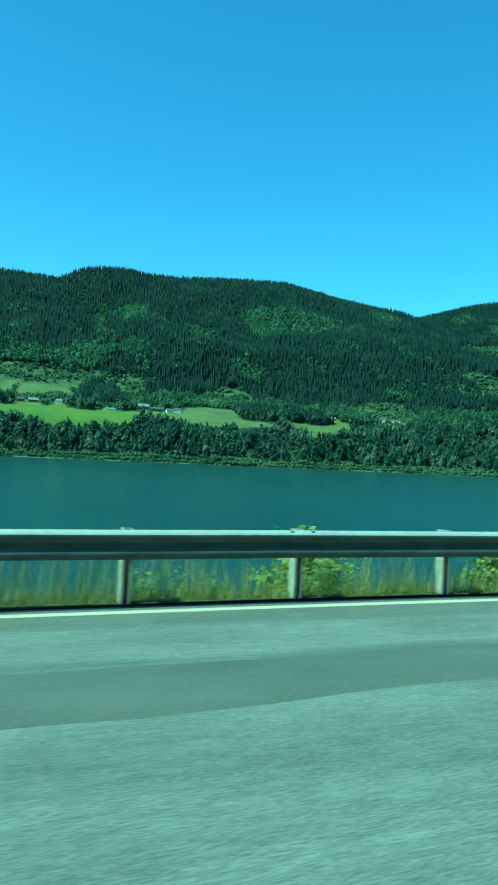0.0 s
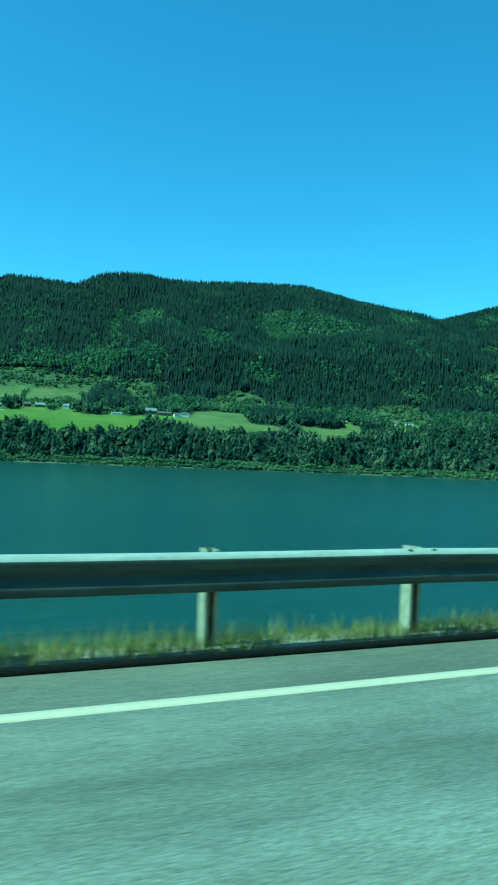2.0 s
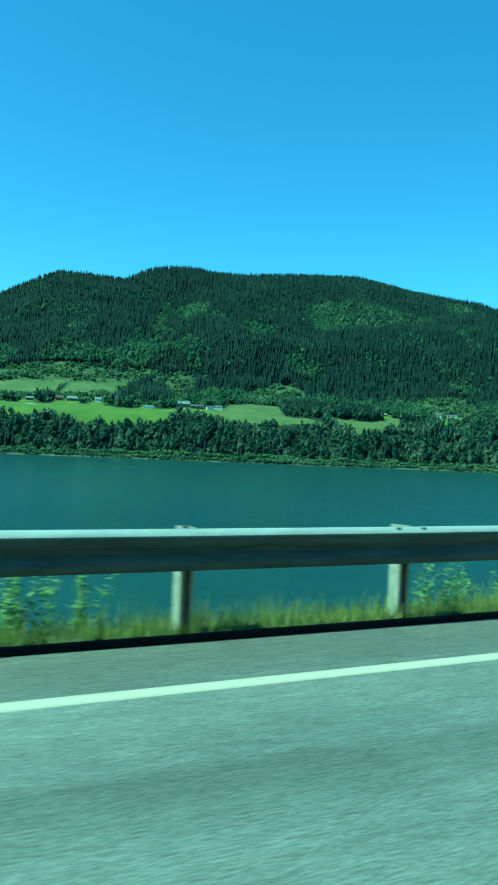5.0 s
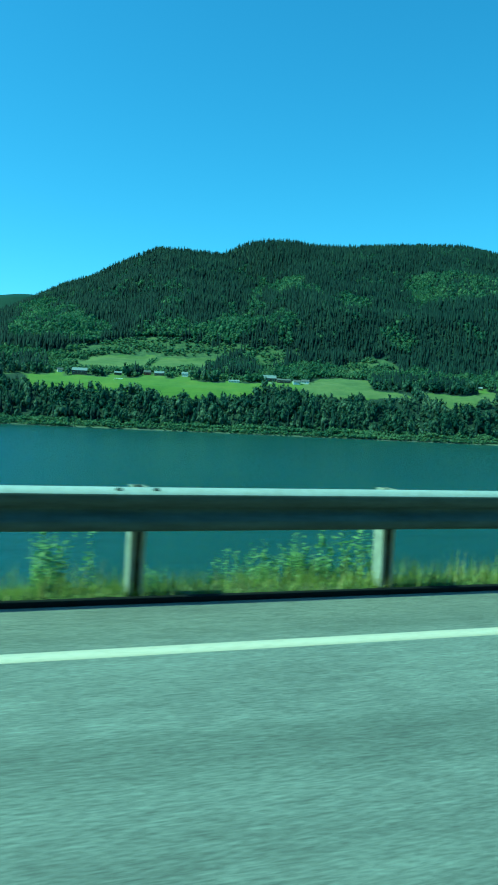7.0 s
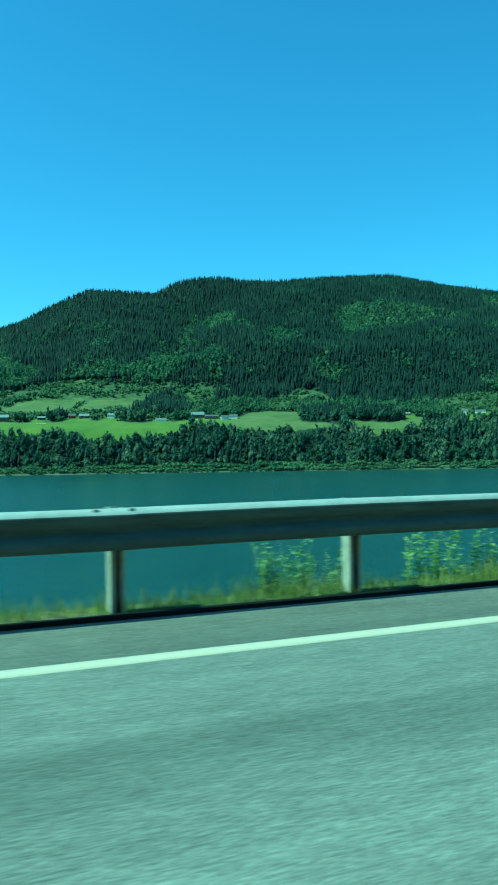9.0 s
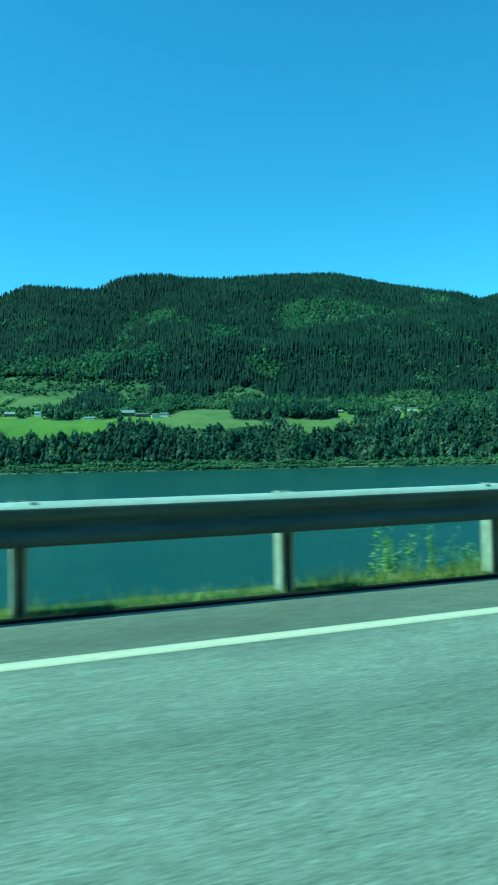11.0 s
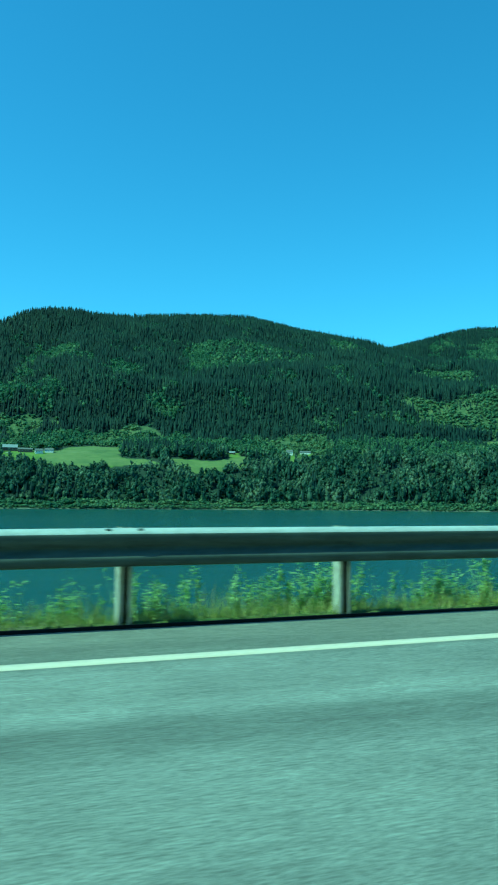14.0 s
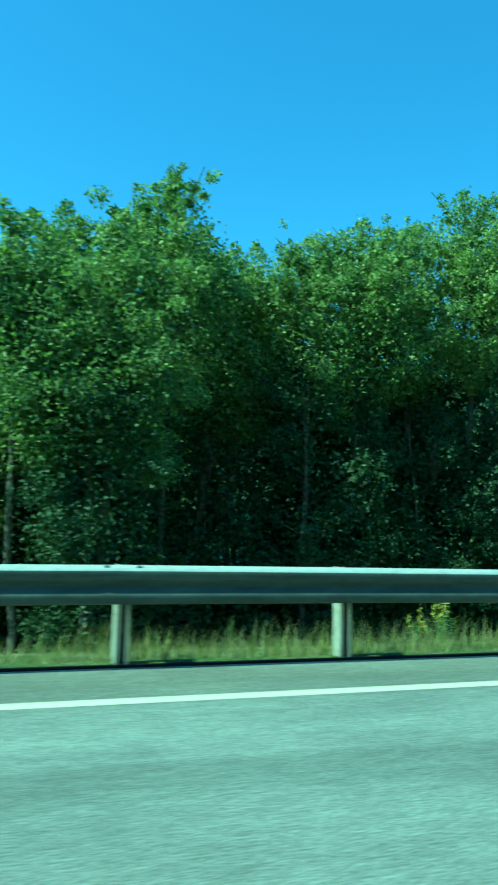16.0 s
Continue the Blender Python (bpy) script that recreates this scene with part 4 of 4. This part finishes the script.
def silage_bale(x, y, turn):
    """A wrapped round bale lying on its side, with rounded rims and a slight sag."""
    bm = bmesh.new()
    rings = []
    for u, q in ((-0.62, 0.0), (-0.62, 0.55), (-0.52, 0.66), (0.52, 0.66), (0.62, 0.55), (0.62, 0.0)):
        rings.append([bm.verts.new((u, q * math.cos(6.283 * k / 14), 0.6 + q * (0.92 if math.sin(6.283 * k / 14) < 0 else 1.0) * math.sin(6.283 * k / 14))) for k in range(14)])
    for a, b in zip(rings, rings[1:]):
        for k in range(14):
            bm.faces.new((a[k], a[(k + 1) % 14], b[(k + 1) % 14], b[k]))
    bmesh.ops.remove_doubles(bm, verts=bm.verts, dist=0.001)
    bmesh.ops.recalc_face_normals(bm, faces=bm.faces)
    bale = part("silage_bale", bm, WRAP)
    bale.matrix_basis = pose(x, y, float(hill_z(np.array(float(x)), np.array(float(y)))), 0, 0, turn)
    tagged(bale, "round hay bale wrapped in white plastic on the meadow", "hay bale", "wrapped bales on the meadow")


WRAP = plain_material("white_wrap", (0.62, 0.64, 0.62), (0.8, 0.8, 0.78), 0.35)
for k in range(10):
    silage_bale(294 + 1.5 * k, 1343 - 0.25 * k, 8 + 4 * math.sin(k * 2.2))
for k in range(5):
    silage_bale(563 + 1.6 * k, 1334 - 0.3 * k, 5 + 6 * math.sin(k * 1.9))


# ---- roadside grass and weeds ----
def verge_grass():
    """Tall bent blades, and a dense short sward below them."""
    r = np.random.default_rng(21)

    def sown(n, spread):
        s = r.uniform(-6, 372, n)
        out = kerb_in(s) - rail_side(s) + 0.08 + np.abs(r.normal(0.0, spread, n))
        lush = np.interp(s, [0, 10, 20, 30, 45, 60, 75, 85, 128, 150, 165, 195, 250, 300, 340, 372], [1.5, 1.1, 1.4, 1.5, 1.2, 1.1, 0.5, 0.4, 1.0, 1.0, 0.6, 0.9, 0.6, 1.0, 0.9, 0.9])
        lush = lush * (0.35 + 1.3 * rough_noise(s / 1.3, out / 0.6, 81, 3))
        out = out + np.interp(s, [20, 24, 31, 35], [0, 0.24, 0.2, 0.04])
        keep = r.random(n) < np.clip(lush * 1.2, 0.08, 1)
        out = np.where(s > 349, kerb_in(s) - rail_side(s) + 0.08 + (out - kerb_in(s) + rail_side(s) - 0.08) * 1.7, out)
        return s[keep], out[keep], lush[keep]

    def dry(s):
        return r.random(len(s)) < np.interp(s, [0, 20, 78, 92, 335, 350, 372], [0.62, 0.6, 0.6, 0.2, 0.2, 0.7, 0.8])

    s, out, lush = sown(60000, 0.4)
    n = len(s)
    p = place(s, rail_side(s) + out, bank_z(s, out) - 0.01)
    h = r.uniform(0.10, 0.36, n) * np.clip(lush, 0.35, 1.25) * np.interp(s, [3, 9, 33, 42, 76, 86, 348, 354], [1.9, 1.1, 0.8, 0.42, 0.45, 0.9, 0.9, 1.1])
    a, lean = r.uniform(0, 6.28, n), r.uniform(0.05, 0.5, n) * h
    w = r.uniform(0.002, 0.006, n)
    c, q = np.cos(a), np.sin(a)
    side_v = np.stack([-q, c, q * 0], -1) * w[:, None]
    tip = np.stack([c * lean, q * lean, h], -1)
    mid = np.stack([c * lean * 0.35, q * lean * 0.35, h * 0.6], -1)
    high = np.stack([p - side_v, p + side_v, p + mid + side_v * 0.7, p + mid - side_v * 0.7, p + tip], 1)
    high_dry = dry(s)
    s, out, lush = sown(190000, 0.36)
    n = len(s)
    out = out - 0.03
    p = place(s, rail_side(s) + out, bank_z(s, np.maximum(out, 0)) - 0.01)
    h = r.uniform(0.06, 0.20, n) * np.clip(lush, 0.4, 1.3)
    a, lean = r.uniform(0, 6.28, n), r.uniform(0.1, 0.9, n) * h
    w = r.uniform(0.003, 0.007, n)
    side_v = np.stack([-np.sin(a), np.cos(a), a * 0], -1) * w[:, None]
    tip = np.stack([np.cos(a) * lean, np.sin(a) * lean, h], -1)
    short = np.stack([p - side_v, p + side_v, p + tip], 1)
    short_dry = dry(s)
    for name, mat, straw, label in (("verge_grass", GRASS, False, "tall green and yellowed grass along the guard rail"), ("dry_grass", STRAW, True, "pale dry straw grass among the green on the verge")):
        v1, v2 = high[high_dry == straw], short[short_dry == straw]
        b = np.arange(len(v1))[:, None] * 5
        f = np.concatenate([b + [0, 1, 2], b + [0, 2, 3], b + [3, 2, 4], len(v1) * 5 + np.arange(len(v2) * 3).reshape(-1, 3)])
        v = np.concatenate([v1.reshape(-1, 3), v2.reshape(-1, 3)])
        tagged(new(name, mesh_of(name, v, f, mat)), label, "grass", kind="stuff")


def weed_mesh(r, tall, stems, spread):
    """A tuft of leafy stems; returns leaf and bloom arrays."""
    v, f, sv, sf = [], [], [], []
    for _ in range(stems):
        bx, by = np.clip(r.normal(0, spread, 2), -1.2 * spread, 1.2 * spread)
        lx, ly = r.normal(0, 0.14 * tall, 2)
        h = tall * r.uniform(0.6, 1.0)
        b = len(sv)
        sv += [(bx - 0.005, by - 0.003, 0), (bx + 0.005, by - 0.003, 0), (bx, by + 0.006, 0), (bx + lx, by + ly, h)]
        sf += [(b, b + 1, b + 3), (b + 1, b + 2, b + 3), (b + 2, b, b + 3)]
        for k in range(int(40 * tall / 0.6)):
            t = r.uniform(0.05, 1.0)
            a = r.uniform(0, 6.28)
            c = np.array([bx + lx * t * t, by + ly * t * t, h * t])
            ln = r.uniform(0.035, 0.09) * (1.2 - 0.55 * t) * (0.75 + 0.45 * tall)
            d = np.array([math.cos(a), math.sin(a), r.uniform(-0.25, 0.6)])
            sd = np.array([-math.sin(a), math.cos(a), r.uniform(-0.3, 0.3)]) * ln * 0.30
            b = len(v)
            v += [tuple(c), tuple(c + d * ln * 0.5 + sd), tuple(c + d * ln), tuple(c + d * ln * 0.5 - sd)]
            f += [(b, b + 1, b + 2), (b, b + 2, b + 3)]
    return (np.array(sv), np.array(sf)), (np.array(v), np.array(f))


def weeds():
    r = np.random.default_rng(33)
    kinds = [weed_mesh(r, h, n, sp) for h, n, sp in ((0.45, 13, 0.14), (0.62, 16, 0.2), (0.76, 17, 0.24), (0.52, 20, 0.29))]
    meshes = [(mesh_of("stalk", *st, WEED), mesh_of("foliage", *lf, WEED)) for st, lf in kinds]
    spots = ((2.0, 5.9, 9, 0.95), (13.9, 15.8, 3, 0.7), (24.4, 28.6, 8, 0.72), (59.0, 60.2, 5, 0.9), (66.8, 67.4, 2, 0.8), (82.3, 83.6, 9, 1.05),
             (100, 128, 36, 0.95), (134.2, 139.5, 20, 1.0), (145.2, 150.2, 26, 1.0), (155.0, 158.4, 9, 0.9), (167.5, 169.6, 8, 0.9), (178.2, 182.3, 21, 1.05),
             (188.6, 193.4, 12, 0.95), (200, 240, 45, 0.9), (247.2, 249.2, 5, 0.7), (257.4, 263.5, 16, 0.95), (268, 275, 12, 0.9), (276.6, 277.8, 8, 1.0), (278.7, 279.3, 6, 1.15), (280.7, 281.9, 7, 0.75), (284.0, 286.5, 6, 0.8),
             (290, 294.6, 14, 0.95), (301.5, 306, 18, 1.0), (311, 316.5, 24, 1.0), (320.5, 323.9, 24, 0.85), (324.2, 326.0, 20, 1.15), (326.4, 327.1, 5, 0.85), (333.4, 338.6, 16, 0.9), (344, 347.5, 14, 1.0), (362, 366, 4, 0.6))
    for k, (a, b, count, big) in enumerate(spots):
        for j in range(max(1, int(count * 0.8))):
            s = r.uniform(a, b)
            out = min(abs(r.normal(0.1, 0.2)) + 0.62, 1.0)
            ob = new("roadside_weed")
            stems, leaves = meshes[int(r.integers(4))]
            for name, data in (("stalk", stems), ("foliage", leaves)):
                tagged(new(name, data), kind="stuff").parent = ob
            q = place(np.array(s), np.array(rail_side(s) + out), np.array(bank_z(s, out) - 0.02))
            ob.matrix_basis = Matrix.Translation(q) @ Matrix.Rotation(r.uniform(0, 6.28), 4, 'Z') @ Matrix.Scale(big * r.uniform(0.7, 1.12), 4)
            tagged(ob, "leafy green roadside weeds behind the guard rail", "weed", "roadside weeds")


def leaves_at(r, c, d, leaf):
    """Small pointed leaves round the places c, turned about the directions d."""
    k = len(c)
    n = d * 0.5 + r.normal(size=(k, 3)) * 0.6 + np.array([0, 0, 0.35])
    n /= np.linalg.norm(n, axis=1)[:, None]
    t = np.cross(n, r.normal(size=(k, 3)))
    t /= np.linalg.norm(t, axis=1)[:, None]
    u = np.cross(n, t)
    z = (leaf * r.uniform(0.6, 1.4, k))[:, None]
    return np.stack([c + t * z, c - t * z * 0.6 + u * z * 0.7, c - t * z * 0.6 - u * z * 0.7], 1).reshape(-1, 3)


def ways(r, k):
    d = r.normal(size=(k, 3))
    return d / np.linalg.norm(d, axis=1)[:, None]


def leaf_cloud(r, centres, radii, count, leaf, H, low, width):
    """Leaves on the shells of many clumps, loose ones through the whole crown and up the leader, and oversized ones
    added inside to block light.
    """
    k = r.choice(len(centres), count * 2 // 3, p=radii ** 2 / (radii ** 2).sum())
    d = ways(r, len(k))
    c = centres[k] + d * (radii[k] * r.uniform(0.4, 1.1, len(k)))[:, None] * np.array([1, 1, 0.85])
    m = count // 3
    steps = np.linspace(low, 0.99, 60)
    t = r.choice(steps, m, p=full(steps, low) ** 2 / (full(steps, low) ** 2).sum()) + r.uniform(-0.01, 0.03, m)
    a = r.uniform(0, 6.283, m)
    q = np.sqrt(r.random(m)) * width * 0.5 * full(t, low) * r.uniform(0.7, 1.1, m)
    c2 = np.stack([np.cos(a) * q, np.sin(a) * q, H * t], -1)
    d2 = ways(r, m)
    k = r.choice(len(centres), count // 6, p=radii ** 2 / (radii ** 2).sum())
    d3 = ways(r, len(k))
    c3 = centres[k] * np.array([0.8, 0.8, 0.97]) + d3 * (radii[k] * r.uniform(0, 0.55, len(k)))[:, None]
    m = count // 14
    t = 0.74 + 0.27 * r.random(m)
    a = r.uniform(0, 6.283, m)
    q = np.sqrt(r.random(m)) * width * 0.36 * full(t, low)
    c4 = np.stack([np.cos(a) * q, np.sin(a) * q, H * t], -1)
    v = np.concatenate([leaves_at(r, c, d, leaf), leaves_at(r, c2, d2, leaf), leaves_at(r, c3, d3, leaf * 2.1), leaves_at(r, c4, ways(r, m), leaf)])
    return v, np.arange(len(v)).reshape(-1, 3)


def limb(bm, a, b, r0, r1, rnd, sides=6, bends=4):
    rings = []
    a, b = np.array(a, float), np.array(b, float)
    for k in range(bends + 1):
        t = k / bends
        c = a + (b - a) * t + (rnd.normal(0, 0.03 if bends < 6 else 0.007, 3) * np.linalg.norm(b - a) * (0 < k < bends))
        q = r0 + (r1 - r0) * t
        rings.append([bm.verts.new((c[0] + q * math.cos(6.283 * i / sides), c[1] + q * math.sin(6.283 * i / sides), c[2])) for i in range(sides)])
    for p, q in zip(rings, rings[1:]):
        for i in range(sides):
            bm.faces.new((p[i], p[(i + 1) % sides], q[(i + 1) % sides], q[i]))


def full(t, low):
    """How far a limb reaches at the height t, as a share of the crown's half-width."""
    return np.interp((t - low) / (1 - low), [0, 0.12, 0.35, 0.6, 0.8, 0.92, 1.0], [0.6, 0.9, 1.0, 0.88, 0.66, 0.42, 0.12])


def leafy_tree(name, label, s, left, height, width, seed, leaves, leaf=0.055, low=0.12, group="roadside trees", mat=LEAF):
    r = np.random.default_rng(seed)
    beyond = left - float(rail_side(s))
    z0 = float(bank_z(s, beyond))
    tree = tagged(new(name), label, "tree", group)
    tree.matrix_basis = Matrix.Translation(place(np.array(s), np.array(left), np.array(z0 - 0.15)))
    H = height - z0
    bm = bmesh.new()
    limb(bm, (0, 0, 0), (r.normal(0, 0.2), r.normal(0, 0.2), H * 0.93), 0.03 * H ** 0.8 * 0.5, 0.012, r, 8, 7)
    tips = []
    for k in range(30):
        t = low + (0.95 - low) * (k + r.random()) / 30
        a = r.uniform(0, 6.283)
        reach = width * 0.5 * full(t, low) * r.uniform(0.55, 1.15)
        tip = np.array([math.cos(a) * reach, math.sin(a) * reach, H * t + reach * r.uniform(0.25, 0.7)])
        limb(bm, (0, 0, H * t), tip, 0.035 * (1.15 - t), 0.008, r, 5, 3)
        tips += [tip * np.array([q, q, 1]) - np.array([0, 0, (1 - q) * reach * 0.45]) for q in (0.5, 0.78, 1.0)]
    for k in range(7):
        up = r.uniform(0.82, 1.0)
        q = np.array([r.normal(0, 0.06) * width * (1.1 - up) * 6, r.normal(0, 0.06) * width * (1.1 - up) * 6, H * up])
        limb(bm, (0, 0, H * 0.7), q, 0.02, 0.006, r, 5, 3)
        tips += [q, q - np.array([0, 0, 0.05 * H])]
    part("trunk", bm, BARK, tree)
    centres = np.array(tips) + r.normal(0, 0.12, (len(tips), 3))
    rise = np.clip(centres[:, 2] / H, 0, 1)
    radii = r.uniform(0.2, 0.52, len(tips)) * (width / 3.2) ** 0.7 * (1.1 - 0.72 * rise ** 2)
    v, f = leaf_cloud(r, centres, radii, leaves, leaf, H, low, width)
    crown = new("crown", mesh_of("crown", v, f, mat))
    crown.parent = tree
    return tree


verge_grass()
weeds()

BIRCH = "young leafy birch on the bank below the guard rail"
for k, (s, left, height, width) in enumerate(((268.0, 12.6, 3.9, 2.9), (270.3, 12.6, 3.35, 2.8), (272.7, 12.0, 3.45, 2.9), (274.3, 11.2, 3.3, 2.6), (265.9, 12.6, 4.1, 2.3))):
    leafy_tree("birch", BIRCH, s, left, height, width, 100 + k, 38000, 0.0262, 0.2, "birches on the bank")
# Low fill between the birches; its dark leaf colour stands for shade.
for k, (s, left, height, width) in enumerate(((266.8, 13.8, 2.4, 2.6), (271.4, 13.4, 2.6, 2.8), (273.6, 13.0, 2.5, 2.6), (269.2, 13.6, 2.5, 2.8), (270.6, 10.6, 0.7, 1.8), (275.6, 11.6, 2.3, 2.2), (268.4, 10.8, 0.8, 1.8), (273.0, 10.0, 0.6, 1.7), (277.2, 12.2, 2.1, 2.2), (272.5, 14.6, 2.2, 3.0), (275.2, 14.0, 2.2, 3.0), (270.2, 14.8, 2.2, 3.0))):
    leafy_tree("birch", "low bushy birch filling the bank behind the guard rail", s, left, height, width, 130 + k, 8000, 0.048, 0.03, "birches on the bank", SHADED_LEAF)
# Most crowns start high; their bright leaf colour stands for sunlit tops.
TALL = "tall dense broadleaf tree on the bank beside the road"
for k, (s, left, height, width) in enumerate(((349.6, 11.3, 5.45, 2.8), (352.2, 12.2, 6.2, 3.2), (354.2, 13.2, 6.4, 3.2), (355.6, 11.6, 6.2, 2.6), (356.3, 13.4, 7.2, 2.4), (356.9, 11.5, 6.4, 2.4), (358.1, 13.0, 7.9, 2.8), (359.0, 14.0, 7.4, 2.8), (360.7, 15.5, 7.9, 2.4), (359.8, 14.4, 6.7, 2.8), (361.1, 13.6, 7.4, 2.9), (362.3, 13.6, 8.0, 3.2), (363.7, 14.4, 8.3, 3.0), (365.1, 14.0, 9.3, 3.2), (366.9, 15.0, 9.5, 3.4), (367.2, 14.0, 9.1, 3.2))):
    leafy_tree("broadleaf_tree", TALL, s, left, height, width, 200 + k, 23000, 0.036, 0.05 if k < 3 else 0.45 if k < 6 else 0.55 if k < 10 else 0.6, "trees on the bank", LIT_LEAF)
# Back rows fill the gaps; the last five are added to block skylight.
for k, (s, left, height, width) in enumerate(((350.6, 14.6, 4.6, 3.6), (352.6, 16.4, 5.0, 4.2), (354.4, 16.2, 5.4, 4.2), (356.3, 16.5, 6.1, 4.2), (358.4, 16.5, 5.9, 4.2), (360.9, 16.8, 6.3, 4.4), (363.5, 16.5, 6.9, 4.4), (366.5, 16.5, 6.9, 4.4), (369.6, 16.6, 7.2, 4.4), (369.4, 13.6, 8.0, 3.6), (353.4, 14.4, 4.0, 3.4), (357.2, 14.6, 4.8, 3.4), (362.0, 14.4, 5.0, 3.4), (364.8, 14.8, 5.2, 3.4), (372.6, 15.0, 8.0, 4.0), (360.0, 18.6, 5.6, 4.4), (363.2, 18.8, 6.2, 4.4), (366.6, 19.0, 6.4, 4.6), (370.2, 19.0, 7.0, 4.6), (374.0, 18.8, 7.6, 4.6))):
    leafy_tree("broadleaf_tree", "broadleaf tree with leaves coloured dark for shade deeper in the bank thicket", s, left, height, width, 240 + k, 6000, 0.096, 0.03, "trees on the bank", SHADED_LEAF)
leafy_tree("broadleaf_tree", "young broadleaf tree at the front of the thicket", 356.6, 11.2, 4.3, 2.2, 270, 18000, 0.032, 0.05, "trees on the bank", SHADED_LEAF)
# Front row whose dark leaf colour stands for shade below the crowns.
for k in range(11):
    leafy_tree("broadleaf_tree", "broadleaf tree with shade put into its leaf colour at the front of the thicket", 354.6 + 1.55 * k, 13.4 + 0.5 * math.sin(k * 2.6), 4.3 + 0.09 * k + 0.5 * math.sin(k * 1.9), 2.9, 310 + k, 10500, 0.040, 0.04, "trees on the bank", SHADED_LEAF)
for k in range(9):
    leafy_tree("shrub", "leafy undergrowth coloured dark for the shade below the trees of the thicket", 353.5 + 2.3 * k, 14.8 + 0.7 * math.sin(k * 2.1), 0.9 + 0.5 * math.sin(k * 1.3), 3.4, 280 + k, 5000, 0.085, 0.03, "undergrowth of the thicket", SHADED_LEAF)
SHRUB = "leafy shrub on the lake bank behind the rail"
leafy_tree("shrub", "airy young birch shrub standing above the guard rail", 148.0, 14.8, 0.82, 1.45, 299, 5200, 0.024, 0.05, "shrubs on the bank")
for k, (s, left, height, width) in enumerate(((171.2, 11.9, 0.85, 1.3), (170.4, 9.4, 0.25, 1.5), (171.3, 9.2, 0.3, 1.3), (136.0, 8.0, 0.45, 1.2), (5.0, 9.5, 0.36, 1.2), (8.3, 9.5, 0.46, 0.8), (275.6, 10.2, 0.9, 1.6), (276.8, 9.6, 0.8, 1.3), (348.2, 10.2, 1.6, 1.5))):
    leafy_tree("shrub", SHRUB, s, left, height, width, 300 + k, 3000, 0.038, 0.05, "shrubs on the bank")


# ---- fireweed in bloom and marks on the asphalt ----
def flowering(name, label, group, petals, s, out, size, seed, mat):
    r = np.random.default_rng(seed)
    plant = tagged(new(name), label, "flower", group)
    plant.matrix_basis = Matrix.Translation(place(np.array(s), np.array(rail_side(s) + out), np.array(bank_z(s, out) - 0.02))) @ Matrix.Scale(size, 4)
    st, lf = weed_mesh(r, 0.75, 5, 0.08)
    for name, (v, f) in (("stalk", st), ("foliage", lf)):
        tagged(new(name, mesh_of(name, v, f, WEED)), kind="stuff").parent = plant
    tips = st[0].reshape(-1, 4, 3)[:, 3]
    c = np.repeat(tips, 26, 0) + r.normal(0, 1, (len(tips) * 26, 3)) * (0.022, 0.022, 0.075) - (0, 0, 0.06)
    d = r.normal(size=(len(c), 3, 3)) * 0.013
    v = (c[:, None] + d).reshape(-1, 3)
    tagged(new("blossom", mesh_of("blossom", v, np.arange(len(v)).reshape(-1, 3), mat)), petals, kind="stuff").parent = plant


for k, (s, out, size) in enumerate(((189.6, 0.4, 0.74), (190.35, 0.4, 0.8), (190.6, 0.5, 0.84), (190.9, 0.4, 0.74), (189.3, 0.5, 0.7), (188.7, 0.45, 0.66))):
    flowering("fireweed", "pink flowering fireweed behind the guard rail", "fireweed in bloom", "pink petals", s, out, size, 500 + k, BLOOM)
for k, s in enumerate((24.8, 25.2, 25.5, 25.8, 27.2, 27.8, 28.2, 359.4, 359.7, 359.9)):
    flowering("goldenrod", "yellow flowering goldenrod behind the guard rail", "goldenrod in bloom", "yellow petals", s, (0.55 if s < 100 else 1.1) + 0.1 * math.sin(k * 2.3), (0.72 if s < 100 else 0.6) + 0.12 * math.sin(k * 1.7), 520 + k, YELLOW)


def tar_mark(s, left, length, width, seed):
    r = np.random.default_rng(seed)
    bm = bmesh.new()
    ring = []
    for k in range(12):
        a = 6.283 * k / 12
        q = r.uniform(0.7, 1.1)
        ds, dl = math.cos(a) * length / 2 * q, math.sin(a) * width / 2 * q
        ring.append(bm.verts.new(tuple(place(np.array(s + ds), np.array(left + dl), np.array(road_z(s + ds, left + dl) + 0.005)))))
    bm.faces.new(ring)
    ob = part("tar_mark", bm, KERB)
    tagged(ob, "small black tar stain on the grey asphalt", "stain", kind="structure")


tar_mark(24.45, 4.34, 0.16, 0.11, 1)
tar_mark(11.78, 4.38, 0.17, 0.11, 2)
tar_mark(57.58, 5.32, 0.75, 0.03, 3)
